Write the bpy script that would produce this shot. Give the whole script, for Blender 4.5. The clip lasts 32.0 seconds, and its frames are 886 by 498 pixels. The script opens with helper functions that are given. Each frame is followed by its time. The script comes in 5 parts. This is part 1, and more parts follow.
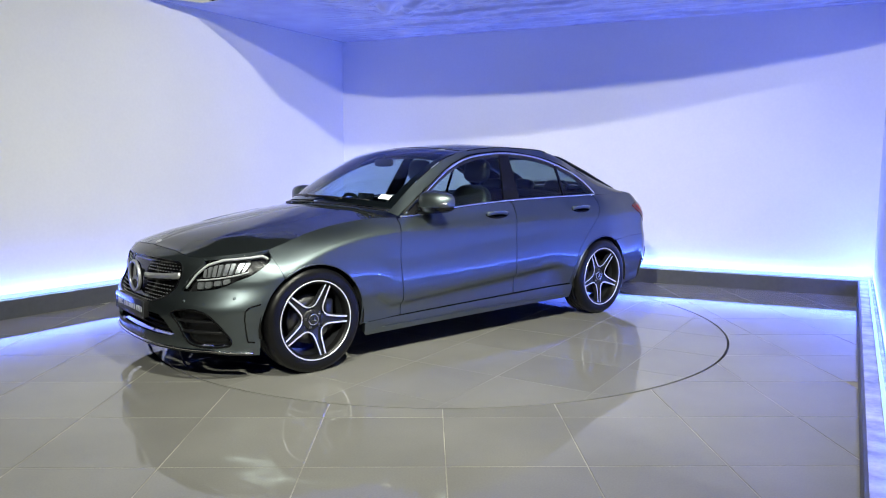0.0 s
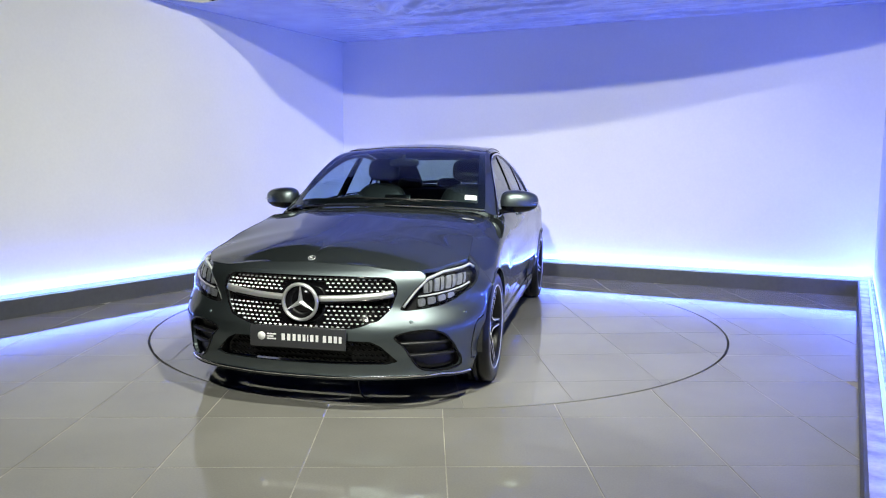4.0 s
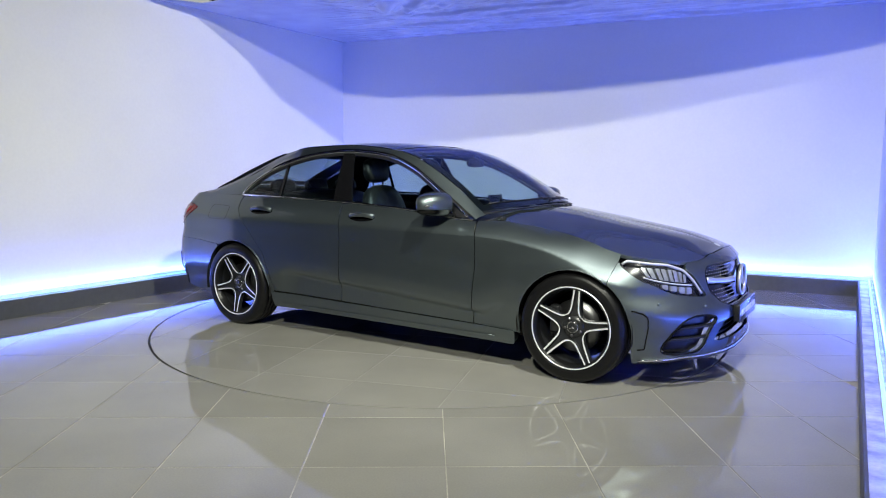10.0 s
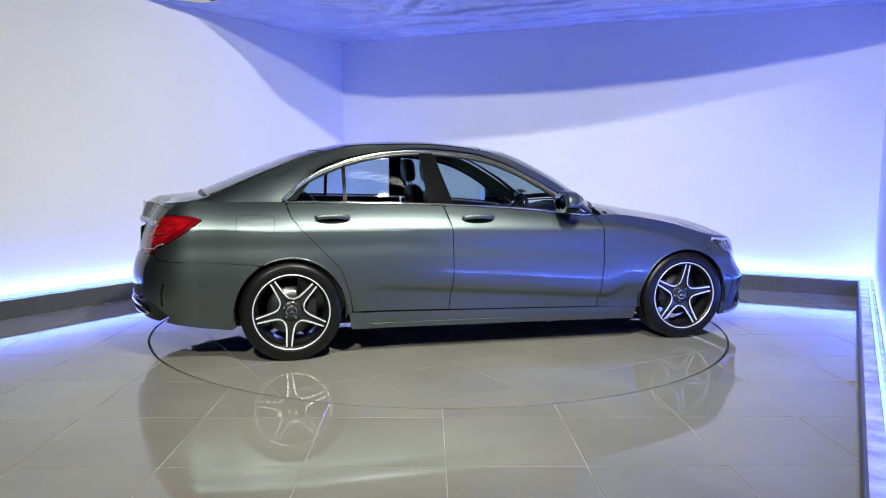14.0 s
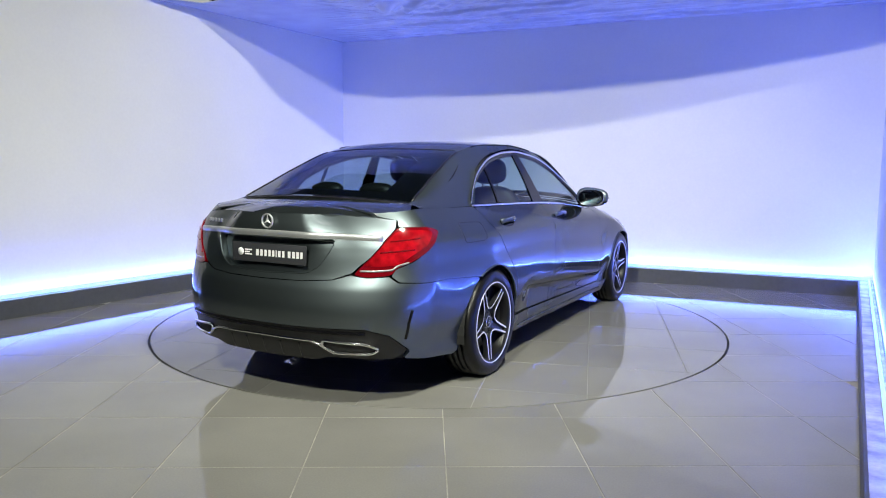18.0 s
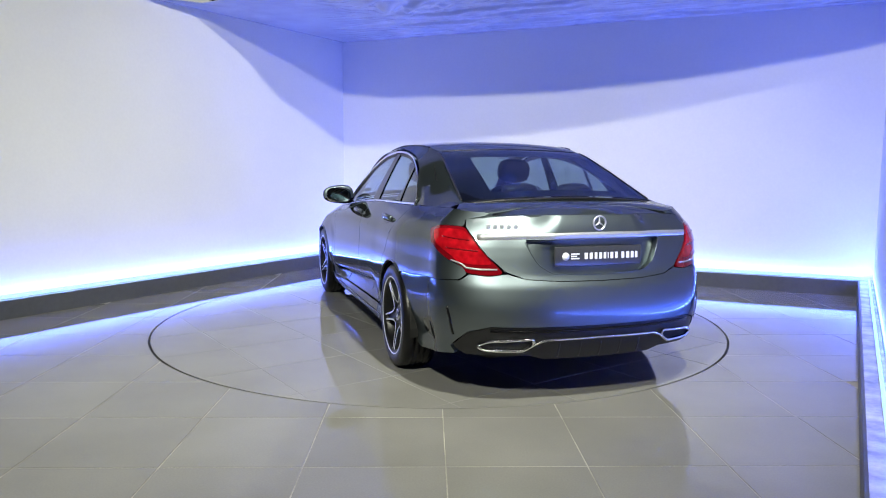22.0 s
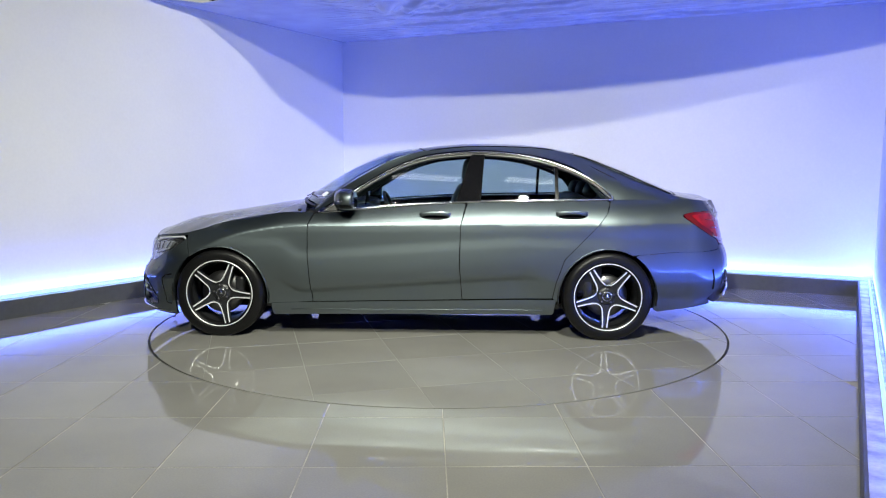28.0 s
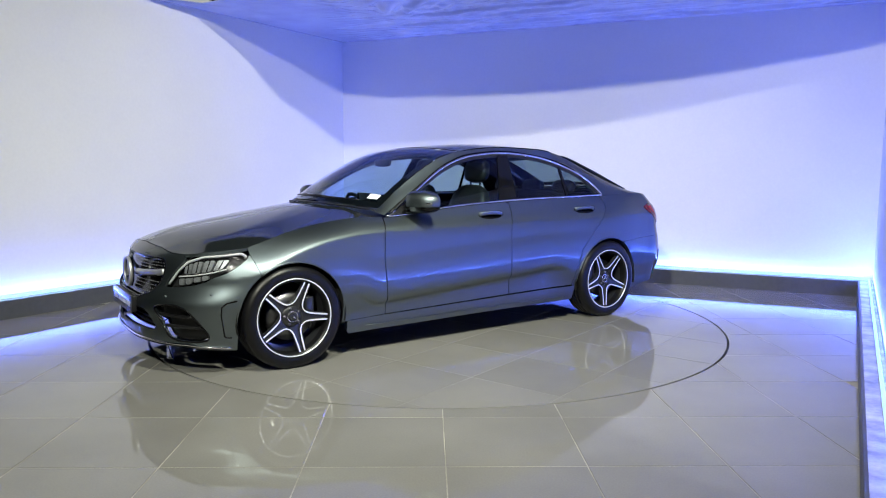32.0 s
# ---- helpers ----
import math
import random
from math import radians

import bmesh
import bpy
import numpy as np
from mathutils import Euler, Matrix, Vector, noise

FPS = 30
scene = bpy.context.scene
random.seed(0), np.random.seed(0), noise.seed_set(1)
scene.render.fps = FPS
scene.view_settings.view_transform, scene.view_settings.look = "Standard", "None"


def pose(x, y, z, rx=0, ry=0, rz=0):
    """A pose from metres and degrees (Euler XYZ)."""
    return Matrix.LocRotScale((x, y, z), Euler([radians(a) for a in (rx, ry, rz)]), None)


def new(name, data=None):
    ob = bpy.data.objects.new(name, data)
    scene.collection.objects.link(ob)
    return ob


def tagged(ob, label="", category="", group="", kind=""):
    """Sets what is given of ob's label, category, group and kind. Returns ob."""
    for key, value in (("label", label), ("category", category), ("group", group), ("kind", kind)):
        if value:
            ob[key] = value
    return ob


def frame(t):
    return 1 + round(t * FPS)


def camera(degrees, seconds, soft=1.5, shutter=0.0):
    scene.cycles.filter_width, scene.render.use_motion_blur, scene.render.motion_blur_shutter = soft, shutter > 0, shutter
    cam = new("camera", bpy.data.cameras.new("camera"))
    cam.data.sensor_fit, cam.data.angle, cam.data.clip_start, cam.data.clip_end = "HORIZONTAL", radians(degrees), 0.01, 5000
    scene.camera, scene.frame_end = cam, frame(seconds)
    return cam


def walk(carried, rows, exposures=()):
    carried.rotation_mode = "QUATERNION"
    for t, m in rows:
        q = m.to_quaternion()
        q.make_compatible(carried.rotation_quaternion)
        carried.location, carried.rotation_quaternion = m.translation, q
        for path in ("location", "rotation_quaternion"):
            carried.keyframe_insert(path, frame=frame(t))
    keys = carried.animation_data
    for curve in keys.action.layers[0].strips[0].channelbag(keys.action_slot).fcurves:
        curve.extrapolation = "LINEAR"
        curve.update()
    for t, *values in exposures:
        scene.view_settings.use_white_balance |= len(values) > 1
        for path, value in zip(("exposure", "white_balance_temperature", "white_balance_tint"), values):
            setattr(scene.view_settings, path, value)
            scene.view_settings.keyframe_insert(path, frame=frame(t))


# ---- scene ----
# Room plan: x to the right of the camera, y away from it; the turntable's centre is the origin.
cam = camera(63.48, 32.0, soft=1.1)
walk(cam, [(0.0, pose(0.027, -5.861, 1.2526, 83.485, 0, 0) @ pose(0, 0, 0, 0, 0, 0.32)),
           (32.0, pose(0.027, -5.861, 1.2526, 83.485, 0, 0) @ pose(0, 0, 0, 0, 0, 0.32))],
     exposures=[(0.0, 0.0), (32.0, 0.0)])

# ---- light ----
world = bpy.data.worlds.new("room_dark")
scene.world = world
world.use_nodes = True
world.node_tree.nodes["Background"].inputs[0].default_value = (0.02, 0.022, 0.03, 1)
world.node_tree.nodes["Background"].inputs[1].default_value = 0.3

CEIL = 2.85          # draped sheet
HIGH = 5.4           # hall ceiling with the tubes
TURN = {"left": 57.8, "back": -23.4, "right": 60.3}
CORNER_LB = Vector((-1.24, 3.50, 0))
CORNER_BR = Vector((4.145, 1.165, 0))


def heading(deg):
    return Vector((math.cos(radians(deg)), math.sin(radians(deg)), 0))


def area(name, place, length, width, power, colour, aim, along):
    """An area lamp of that length along a heading, that shines along aim."""
    d = bpy.data.lights.new(name, "AREA")
    d.shape, d.size, d.size_y, d.energy, d.color = "RECTANGLE", length, width, power, colour
    ob = new(name, d)
    z = -Vector(aim).normalized()
    x = Vector(along).normalized()
    y = z.cross(x).normalized()
    x = y.cross(z)
    ob.matrix_world = Matrix.Translation(place) @ Matrix((x, y, z)).transposed().to_4x4()
    return ob


WHITE = (0.925, 0.94, 0.80)
# two floodlights hung in the hall: place, size of the lit face, power, what they are aimed at
FLOODS = [(Vector((-1.235, -6.494, 4.382)), 0.14, 122, Vector((0.45, 0.3, 0.7))), (Vector((1.048, -4.064, 4.223)), 0.10, 105, Vector((-0.4, -0.2, 0.7)))]
for spot, size, power, aim in FLOODS:
    area("flood_light", spot, size, size, power, WHITE, aim - spot, Vector((1, 0, 0))).data.spread = radians(95)
BLUE = (0.066, 0.132, 1.0)


# ---- materials ----
def material(name, base, rough=0.5, metal=0.0, coat=0.0, grain=0.0, grain_scale=60.0, bump=0.0, bump_scale=200.0,
             blotch=0.0, blotch_scale=2.0, per_piece=0.0, rough_var=0.0, spec=0.5):
    """A principled material: grain and blotches vary the colour at two scales, bump gives fine relief."""
    m = bpy.data.materials.new(name)
    m.use_nodes = True
    nt = m.node_tree
    b = nt.nodes["Principled BSDF"]
    b.inputs["Roughness"].default_value = rough
    b.inputs["Metallic"].default_value = metal
    b.inputs["Coat Weight"].default_value = coat
    b.inputs["Coat Roughness"].default_value = 0.03
    b.inputs["Specular IOR Level"].default_value = spec
    b.inputs["Base Color"].default_value = (*base, 1)
    co = nt.nodes.new("ShaderNodeTexCoord")
    value = None

    def add(sock):
        nonlocal value
        if value is None:
            value = sock
        else:
            n = nt.nodes.new("ShaderNodeMath")
            n.operation = "MULTIPLY"
            nt.links.new(value, n.inputs[0])
            nt.links.new(sock, n.inputs[1])
            value = n.outputs[0]

    def noisy(scale, amount, detail=4.0):
        n = nt.nodes.new("ShaderNodeTexNoise")
        n.inputs["Scale"].default_value = scale
        n.inputs["Detail"].default_value = detail
        nt.links.new(co.outputs["Object"], n.inputs["Vector"])
        r = nt.nodes.new("ShaderNodeMapRange")
        r.inputs[1].default_value, r.inputs[2].default_value = 0.3, 0.7
        r.inputs[3].default_value, r.inputs[4].default_value = 1 - amount, 1 + amount
        nt.links.new(n.outputs["Fac"], r.inputs[0])
        return r.outputs[0]

    if grain:
        add(noisy(grain_scale, grain))
    if blotch:
        add(noisy(blotch_scale, blotch, 6.0))
    if per_piece:
        oi = nt.nodes.new("ShaderNodeObjectInfo")
        r = nt.nodes.new("ShaderNodeMapRange")
        r.inputs[3].default_value, r.inputs[4].default_value = 1 - per_piece, 1 + per_piece
        nt.links.new(oi.outputs["Random"], r.inputs[0])
        add(r.outputs[0])
    if value is not None:
        mix = nt.nodes.new("ShaderNodeVectorMath")
        mix.operation = "SCALE"
        mix.inputs[0].default_value = base
        nt.links.new(value, mix.inputs["Scale"])
        nt.links.new(mix.outputs[0], b.inputs["Base Color"])
    if rough_var:
        n = nt.nodes.new("ShaderNodeMath")
        n.operation = "MULTIPLY"
        n.inputs[1].default_value = rough
        nt.links.new(noisy(3.5, rough_var, 8.0), n.inputs[0])
        nt.links.new(n.outputs[0], b.inputs["Roughness"])
    if bump:
        n = nt.nodes.new("ShaderNodeTexNoise")
        n.inputs["Scale"].default_value = bump_scale
        n.inputs["Detail"].default_value = 3
        nt.links.new(co.outputs["Object"], n.inputs["Vector"])
        bp = nt.nodes.new("ShaderNodeBump")
        bp.inputs["Strength"].default_value = bump
        bp.inputs["Distance"].default_value = 0.01
        nt.links.new(n.outputs["Fac"], bp.inputs["Height"])
        nt.links.new(bp.outputs[0], b.inputs["Normal"])
    return m


def glowing(name, colour, strength):
    m = bpy.data.materials.new(name)
    m.use_nodes = True
    b = m.node_tree.nodes["Principled BSDF"]
    b.inputs["Base Color"].default_value = (*[min(1, c) for c in colour], 1)
    b.inputs["Emission Color"].default_value = (*colour, 1)
    b.inputs["Emission Strength"].default_value = strength
    return m


def pane_glass(name, tint, gloss=1.0):
    """A thin pane: tinted see-through, with a mirror gloss that grows at grazing angles."""
    m = bpy.data.materials.new(name)
    m.use_nodes = True
    nt = m.node_tree
    nt.nodes.remove(nt.nodes["Principled BSDF"])
    t = nt.nodes.new("ShaderNodeBsdfTransparent")
    t.inputs[0].default_value = (*tint, 1)
    g = nt.nodes.new("ShaderNodeBsdfGlossy")
    g.inputs["Roughness"].default_value = 0.0
    g.inputs[0].default_value = (gloss, gloss, gloss, 1)
    lw = nt.nodes.new("ShaderNodeLayerWeight")
    lw.inputs[0].default_value = 0.5
    pw = nt.nodes.new("ShaderNodeMath")
    pw.operation = "POWER"
    pw.inputs[1].default_value = 5.0
    nt.links.new(lw.outputs["Facing"], pw.inputs[0])
    fr = nt.nodes.new("ShaderNodeMath")
    fr.operation = "MULTIPLY_ADD"
    fr.inputs[1].default_value, fr.inputs[2].default_value = 0.9, 0.035
    nt.links.new(pw.outputs[0], fr.inputs[0])
    mx = nt.nodes.new("ShaderNodeMixShader")
    nt.links.new(fr.outputs[0], mx.inputs[0])
    nt.links.new(t.outputs[0], mx.inputs[1])
    nt.links.new(g.outputs[0], mx.inputs[2])
    nt.links.new(mx.outputs[0], nt.nodes["Material Output"].inputs[0])
    return m


M_WALL = material("white_emulsion", (0.80, 0.80, 0.81), 0.75, grain=0.015, grain_scale=40, blotch=0.03, blotch_scale=0.8, bump=0.06, bump_scale=90)
M_PLINTH = material("charcoal_plinth_paint", (0.085, 0.088, 0.10), 0.45, grain=0.08, grain_scale=25, blotch=0.12, blotch_scale=1.5, bump=0.04)
M_LEDGE = material("grey_gloss_ledge", (0.42, 0.42, 0.44), 0.22, grain=0.08, blotch=0.45, blotch_scale=7)
M_TILE = material("grey_porcelain", (0.225, 0.219, 0.202), 0.026, spec=0.42, grain=0.05, grain_scale=120, blotch=0.10, blotch_scale=1.3, per_piece=0.05, rough_var=0.25, bump=0.012, bump_scale=6)
M_GROUT = material("pale_grout", (0.30, 0.285, 0.245), 0.8, grain=0.15, grain_scale=90, blotch=0.35, blotch_scale=2.5)
M_GROUT_DARK = material("dark_worn_grout", (0.19, 0.185, 0.17), 0.8, grain=0.2, grain_scale=80, blotch=0.3)
M_PIT = material("black_rubber_gap", (0.012, 0.012, 0.013), 0.7)
M_SHEET = material("clear_plastic_sheet", (0.50, 0.51, 0.56), 0.13, grain=0.05, blotch=0.10, blotch_scale=3)
M_HALL = material("dark_hall_paint", (0.05, 0.05, 0.052), 0.85, blotch=0.08)
M_FIXTURE = material("white_steel_fixture", (0.8, 0.8, 0.8), 0.4)
M_TUBE = glowing("lit_tube", (1.0, 0.97, 0.92), 12.0)
M_PANEL = glowing("lit_panel", (1.0, 0.98, 0.92), 6.0)
M_LED = glowing("blue_led", (0.16, 0.60, 1.0), 3.0)


# ---- mesh helpers ----
def mesh_from(name, verts, faces, mat, smooth=False):
    me = bpy.data.meshes.new(name)
    me.from_pydata([tuple(v) for v in verts], [], faces)
    me.validate()
    if smooth:
        for p in me.polygons:
            p.use_smooth = True
    me.materials.append(mat)
    return me


def part(name, data, mat, parent, label=""):
    """Links a bmesh or a mesh as one mesh object under a thing or a part."""
    if isinstance(data, bmesh.types.BMesh):
        me = bpy.data.meshes.new(name)
        data.to_mesh(me)
        data.free()
        me.materials.append(mat)
    else:
        me = data
    ob = new(name, me)
    if parent is not None:
        ob.parent = parent
    if label:
        ob["label"] = label
    return ob


def box_bm(size, centre=(0, 0, 0), bevel=0.0, turn=None, seg=2):
    bm = bmesh.new()
    bmesh.ops.create_cube(bm, size=1)
    bmesh.ops.scale(bm, vec=size, verts=bm.verts)
    if bevel:
        bmesh.ops.bevel(bm, geom=list(bm.edges), offset=bevel, segments=seg, affect="EDGES", profile=0.5)
        for f in bm.faces:
            f.smooth = True
    m = Matrix.Translation(centre)
    if turn is not None:
        m = m @ turn
    bmesh.ops.transform(bm, matrix=m, verts=bm.verts)
    return bm


def prism(outline, z0, z1):
    """A closed prism over a plan outline (counter-clockwise): vertices and faces."""
    n = len(outline)
    vs = [(x, y, z0) for x, y in outline] + [(x, y, z1) for x, y in outline]
    fs = [tuple(range(n - 1, -1, -1)), tuple(range(n, 2 * n))]
    fs += [(i, (i + 1) % n, n + (i + 1) % n, n + i) for i in range(n)]
    return vs, fs


def lathe(profile, steps, mat, name, axis="y", closed=False):
    """Turns a profile of (radius, along) round an axis."""
    vs, fs = [], []
    k = len(profile)
    for i in range(steps):
        a = 2 * math.pi * i / steps
        for r, h in profile:
            vs.append((r * math.cos(a), h, r * math.sin(a)) if axis == "y" else (r * math.cos(a), r * math.sin(a), h))
    rows = k if closed else k - 1
    for i in range(steps):
        j = (i + 1) % steps
        for q in range(rows):
            p = (q + 1) % k
            fs.append((i * k + q, i * k + p, j * k + p, j * k + q))
    return mesh_from(name, vs, fs, mat, True)


def sweep_line(a, b, r=0.008):
    """A thin straight rod."""
    t = (b - a).normalized()
    u = t.orthogonal().normalized()
    w = t.cross(u)
    vs = [p + (u * math.cos(k * math.pi / 3) + w * math.sin(k * math.pi / 3)) * r for p in (a, b) for k in range(6)]
    fs = [(k, (k + 1) % 6, 6 + (k + 1) % 6, 6 + k) for k in range(6)]
    return mesh_from("rod", vs, fs, M_FIXTURE)


# ---- room ----
dir_l, dir_b, dir_r = (heading(TURN[k]) for k in ("left", "back", "right"))
out_l, out_b, out_r = Vector((-dir_l.y, dir_l.x, 0)), Vector((-dir_b.y, dir_b.x, 0)), Vector((dir_r.y, -dir_r.x, 0))
LEDGE, LEDGE_H = 0.13, 0.15


def cross(p, d, q, e):
    """Where the plan lines p + a*d and q + b*e meet."""
    den = d.x * e.y - d.y * e.x
    a = ((q.x - p.x) * e.y - (q.y - p.y) * e.x) / den
    return p + d * a


def room_line(offset):
    """The corners of the room's three visible sides, that far behind the plinth's face."""
    a = cross(CORNER_LB + out_l * offset, dir_l, CORNER_LB + out_b * offset, dir_b)
    b = cross(CORNER_BR + out_b * offset, dir_b, CORNER_BR + out_r * offset, dir_r)
    return [a - dir_l * 5.0, a, b, b - dir_r * 5.9]


inner, wall_face, wall_back = room_line(0.0), room_line(LEDGE), room_line(LEDGE + 0.15)
for i, name in enumerate(("left", "back", "right")):
    quad = [inner[i], inner[i + 1], wall_face[i + 1], wall_face[i]]
    vs, fs = prism([(p.x, p.y) for p in quad][::-1], 0.0, LEDGE_H)
    ob = tagged(new("plinth_" + name, mesh_from("plinth", vs, fs, M_PLINTH)), "charcoal painted plinth along the white wall", "plinth", kind="structure")
    bm = bmesh.new()
    bm.from_mesh(ob.data)
    bmesh.ops.bevel(bm, geom=[e for e in bm.edges if all(v.co.z > 0.1 for v in e.verts)], offset=0.004, segments=2, affect="EDGES")
    bm.to_mesh(ob.data)
    bm.free()
    lid = [inner[i].lerp(wall_face[i], 0.12), inner[i + 1].lerp(wall_face[i + 1], 0.12), wall_face[i + 1], wall_face[i]]
    vs, fs = prism([(p.x, p.y) for p in lid][::-1], LEDGE_H, LEDGE_H + 0.004)
    part("ledge_top", mesh_from("ledge_top", vs, fs, M_LEDGE), M_LEDGE, ob, "scuffed pale ledge top")
    quad = [wall_face[i], wall_face[i + 1], wall_back[i + 1], wall_back[i]]
    vs, fs = prism([(p.x, p.y) for p in quad][::-1], 0.0, CEIL + 0.12)
    tagged(new("wall_" + name, mesh_from("wall", vs, fs, M_WALL)), "plain white painted showroom wall washed with blue light", "wall", kind="structure")

# the light strip on the ledge, hard against the walls
led_line = room_line(LEDGE - 0.036)
for i in range(3):
    a, b = led_line[i], led_line[i + 1]
    way = (b - a)
    n = way.length
    way = way.normalized()
    mid = (a + b) / 2
    turn = Matrix((way, Vector((-way.y, way.x, 0)), Vector((0, 0, 1)))).transposed().to_4x4()
    strip = tagged(new("light_strip"), "glowing blue light strip lying on the plinth ledge", "light strip", group="blue light strips on the ledge")
    strip.location = (mid.x, mid.y, LEDGE_H + 0.004)
    part("channel", box_bm((n - 0.02, 0.020, 0.006), (0, 0, 0.003), turn=turn), M_FIXTURE, strip)
    part("glowing_diffuser", box_bm((n - 0.02, 0.014, 0.008), (0, 0, 0.010), 0.003, turn), M_LED, strip, "glowing cyan-blue diffuser")
    area("led_glow", (mid.x, mid.y, LEDGE_H + 0.024), n - 0.04, 0.012, 12.2 * n, BLUE, Vector((way.y, -way.x, 0)) * 0.10 + Vector((0, 0, 1)), way)

# the hall behind the camera
end_l, end_r = wall_face[0], wall_face[3]
hall = [end_l, Vector((-8.0, end_l.y, 0)), Vector((-8.0, -9.5, 0)), Vector((6.0, -9.5, 0)), Vector((6.0, end_r.y, 0)), end_r]
for a, b in zip(hall, hall[1:]):
    w = (b - a).normalized()
    o = Vector((w.y, -w.x, 0)) * 0.15
    vs, fs = prism([(p.x, p.y) for p in (a, a + o, b + o, b)], 0.0, HIGH)
    tagged(new("wall_hall", mesh_from("wall_hall", vs, fs, M_HALL)), "plain dark wall of the hall behind", "wall", kind="structure")
vs, fs = prism([(-9, -11), (9, -11), (9, 6), (-9, 6)], HIGH, HIGH + 0.15)
tagged(new("ceiling_hall", mesh_from("ceiling_hall", vs, fs, M_HALL)), "plain dark ceiling of the hall", "ceiling", kind="structure")
for spot, size, power, aim in FLOODS:
    fx = tagged(new("floodlight"), "white square floodlight hung from the hall ceiling", "floodlight", group="floodlights of the hall")
    back = (spot - aim).normalized()
    y = back.cross(Vector((1, 0, 0))).normalized()
    fx.matrix_world = Matrix.Translation(spot + back * 0.03) @ Matrix((y.cross(back), y, back)).transposed().to_4x4()
    part("housing", box_bm((size + 0.05, size + 0.05, 0.08), (0, 0, 0.04), 0.01), M_FIXTURE, fx)
    part("lit_face", box_bm((size, size, 0.016), (0, 0, -0.008), 0.003), M_TUBE, fx, "glowing white lamp face")
    foot = fx.matrix_world @ Vector((0, 0, 0.08))
    ob = part("hanger", sweep_line(foot, Vector((foot.x, foot.y, HIGH))), M_FIXTURE, fx)
    ob.matrix_parent_inverse = fx.matrix_world.inverted()

# louvred panel lights flush in the hall ceiling
for x, y in ((-0.7, -3.8), (1.5, -4.3)):
    fx = tagged(new("panel_light"), "long louvred panel light in the dark hall ceiling", "ceiling light", group="panel lights of the hall")
    fx.matrix_world = pose(x, y, HIGH - 0.05, 0, 0, -18.5)
    part("frame", box_bm((1.5, 0.36, 0.05), (0, 0, 0.025), 0.004), M_FIXTURE, fx)
    part("diffuser", box_bm((1.42, 0.28, 0.012), (0, 0, -0.006), 0.003), M_PANEL, fx, "glowing white diffuser")
    for k in range(-3, 4):
        part("louvre", box_bm((0.03, 0.28, 0.03), (k * 0.2, 0, -0.027), 0.003), M_FIXTURE, fx)

# draped plastic sheet under the hall ceiling
# long folds: distance from the back wall, slant, width, depth
FOLDS = [(0.10, 0.0, 0.022, 0.035), (0.24, 0.03, 0.026, 0.045), (0.33, -0.02, 0.020, 0.03), (0.52, 0.05, 0.028, 0.045), (0.75, -0.04, 0.024, 0.04),
         (0.95, 0.07, 0.03, 0.05), (1.25, -0.05, 0.026, 0.04), (1.50, 0.04, 0.03, 0.05), (1.85, 0.0, 0.03, 0.05), (2.2, -0.05, 0.03, 0.05)]


def sheet_z(p):
    w = noise.noise(Vector((p.x * 1.1 + p.y * 0.6, p.y * 1.7 - p.x * 0.7, 0))) * 0.022
    along_b = p.x * dir_b.x + p.y * dir_b.y
    to_wall = (CORNER_LB - p).dot(out_b) + LEDGE
    for k, (off, slope, wide, deep) in enumerate(FOLDS):
        mid = off + slope * along_b + 0.05 * noise.noise(Vector((along_b * 0.9, k * 3.1, 1.0)))
        fade = 0.25 + 0.75 * min(1.0, max(0.0, 0.5 + 1.6 * noise.noise(Vector((along_b * 0.8, k * 5.3, 4.0)))))
        w -= deep * fade * math.exp(-((to_wall - mid) / wide) ** 2)
    w += 0.006 * noise.noise(Vector((along_b * 2.5, to_wall * 16.0, 7.0)))
    gather = math.exp(-((p.x + 0.35) ** 2 / 0.35 + (p.y - 1.25) ** 2 / 0.22))
    fold = noise.noise(Vector((p.x * 9.0 + p.y * 4, p.y * 11.0, 5.0)))
    calm = min(1.0, max(0.0, (p.x + 1.3) / 0.8))
    calm *= 0.4 + 0.6 * min(1.0, max(0.0, (to_wall - 0.05) / 0.2))
    taut = min(1.0, max(0.0, (p.y - 0.98) / 0.3))      # the sheet is drawn taut towards its free edge
    return CEIL + 0.005 + taut * taut * (3 - 2 * taut) * (calm * w - 0.07 * gather + 0.045 * fold * (gather + 0.25 * calm))


# the free edge of the sheet runs in a shallow bow from wall to wall
EDGE = [(-3.3, 0.75), (-2.76, 1.17), (-2.36, 1.42), (-1.75, 1.05), (-1.35, 0.74), (-0.85, 0.22), (-0.50, 0.08), (-0.10, -0.15), (0.57, -0.38), (1.0, -0.45), (1.44, -0.51),
        (1.9, -0.49), (2.36, -0.43), (2.74, -0.385), (3.14, -0.29), (3.6, -0.15)]
vs, fs = [], []
NU, NV = 240, 260


def edge_between(u):
    """The point of the free edge at the share u of its width."""
    x = EDGE[0][0] + (EDGE[-1][0] - EDGE[0][0]) * u
    y = float(np.interp(x, [p[0] for p in EDGE], [p[1] for p in EDGE]))
    return Vector((x, y, 0))


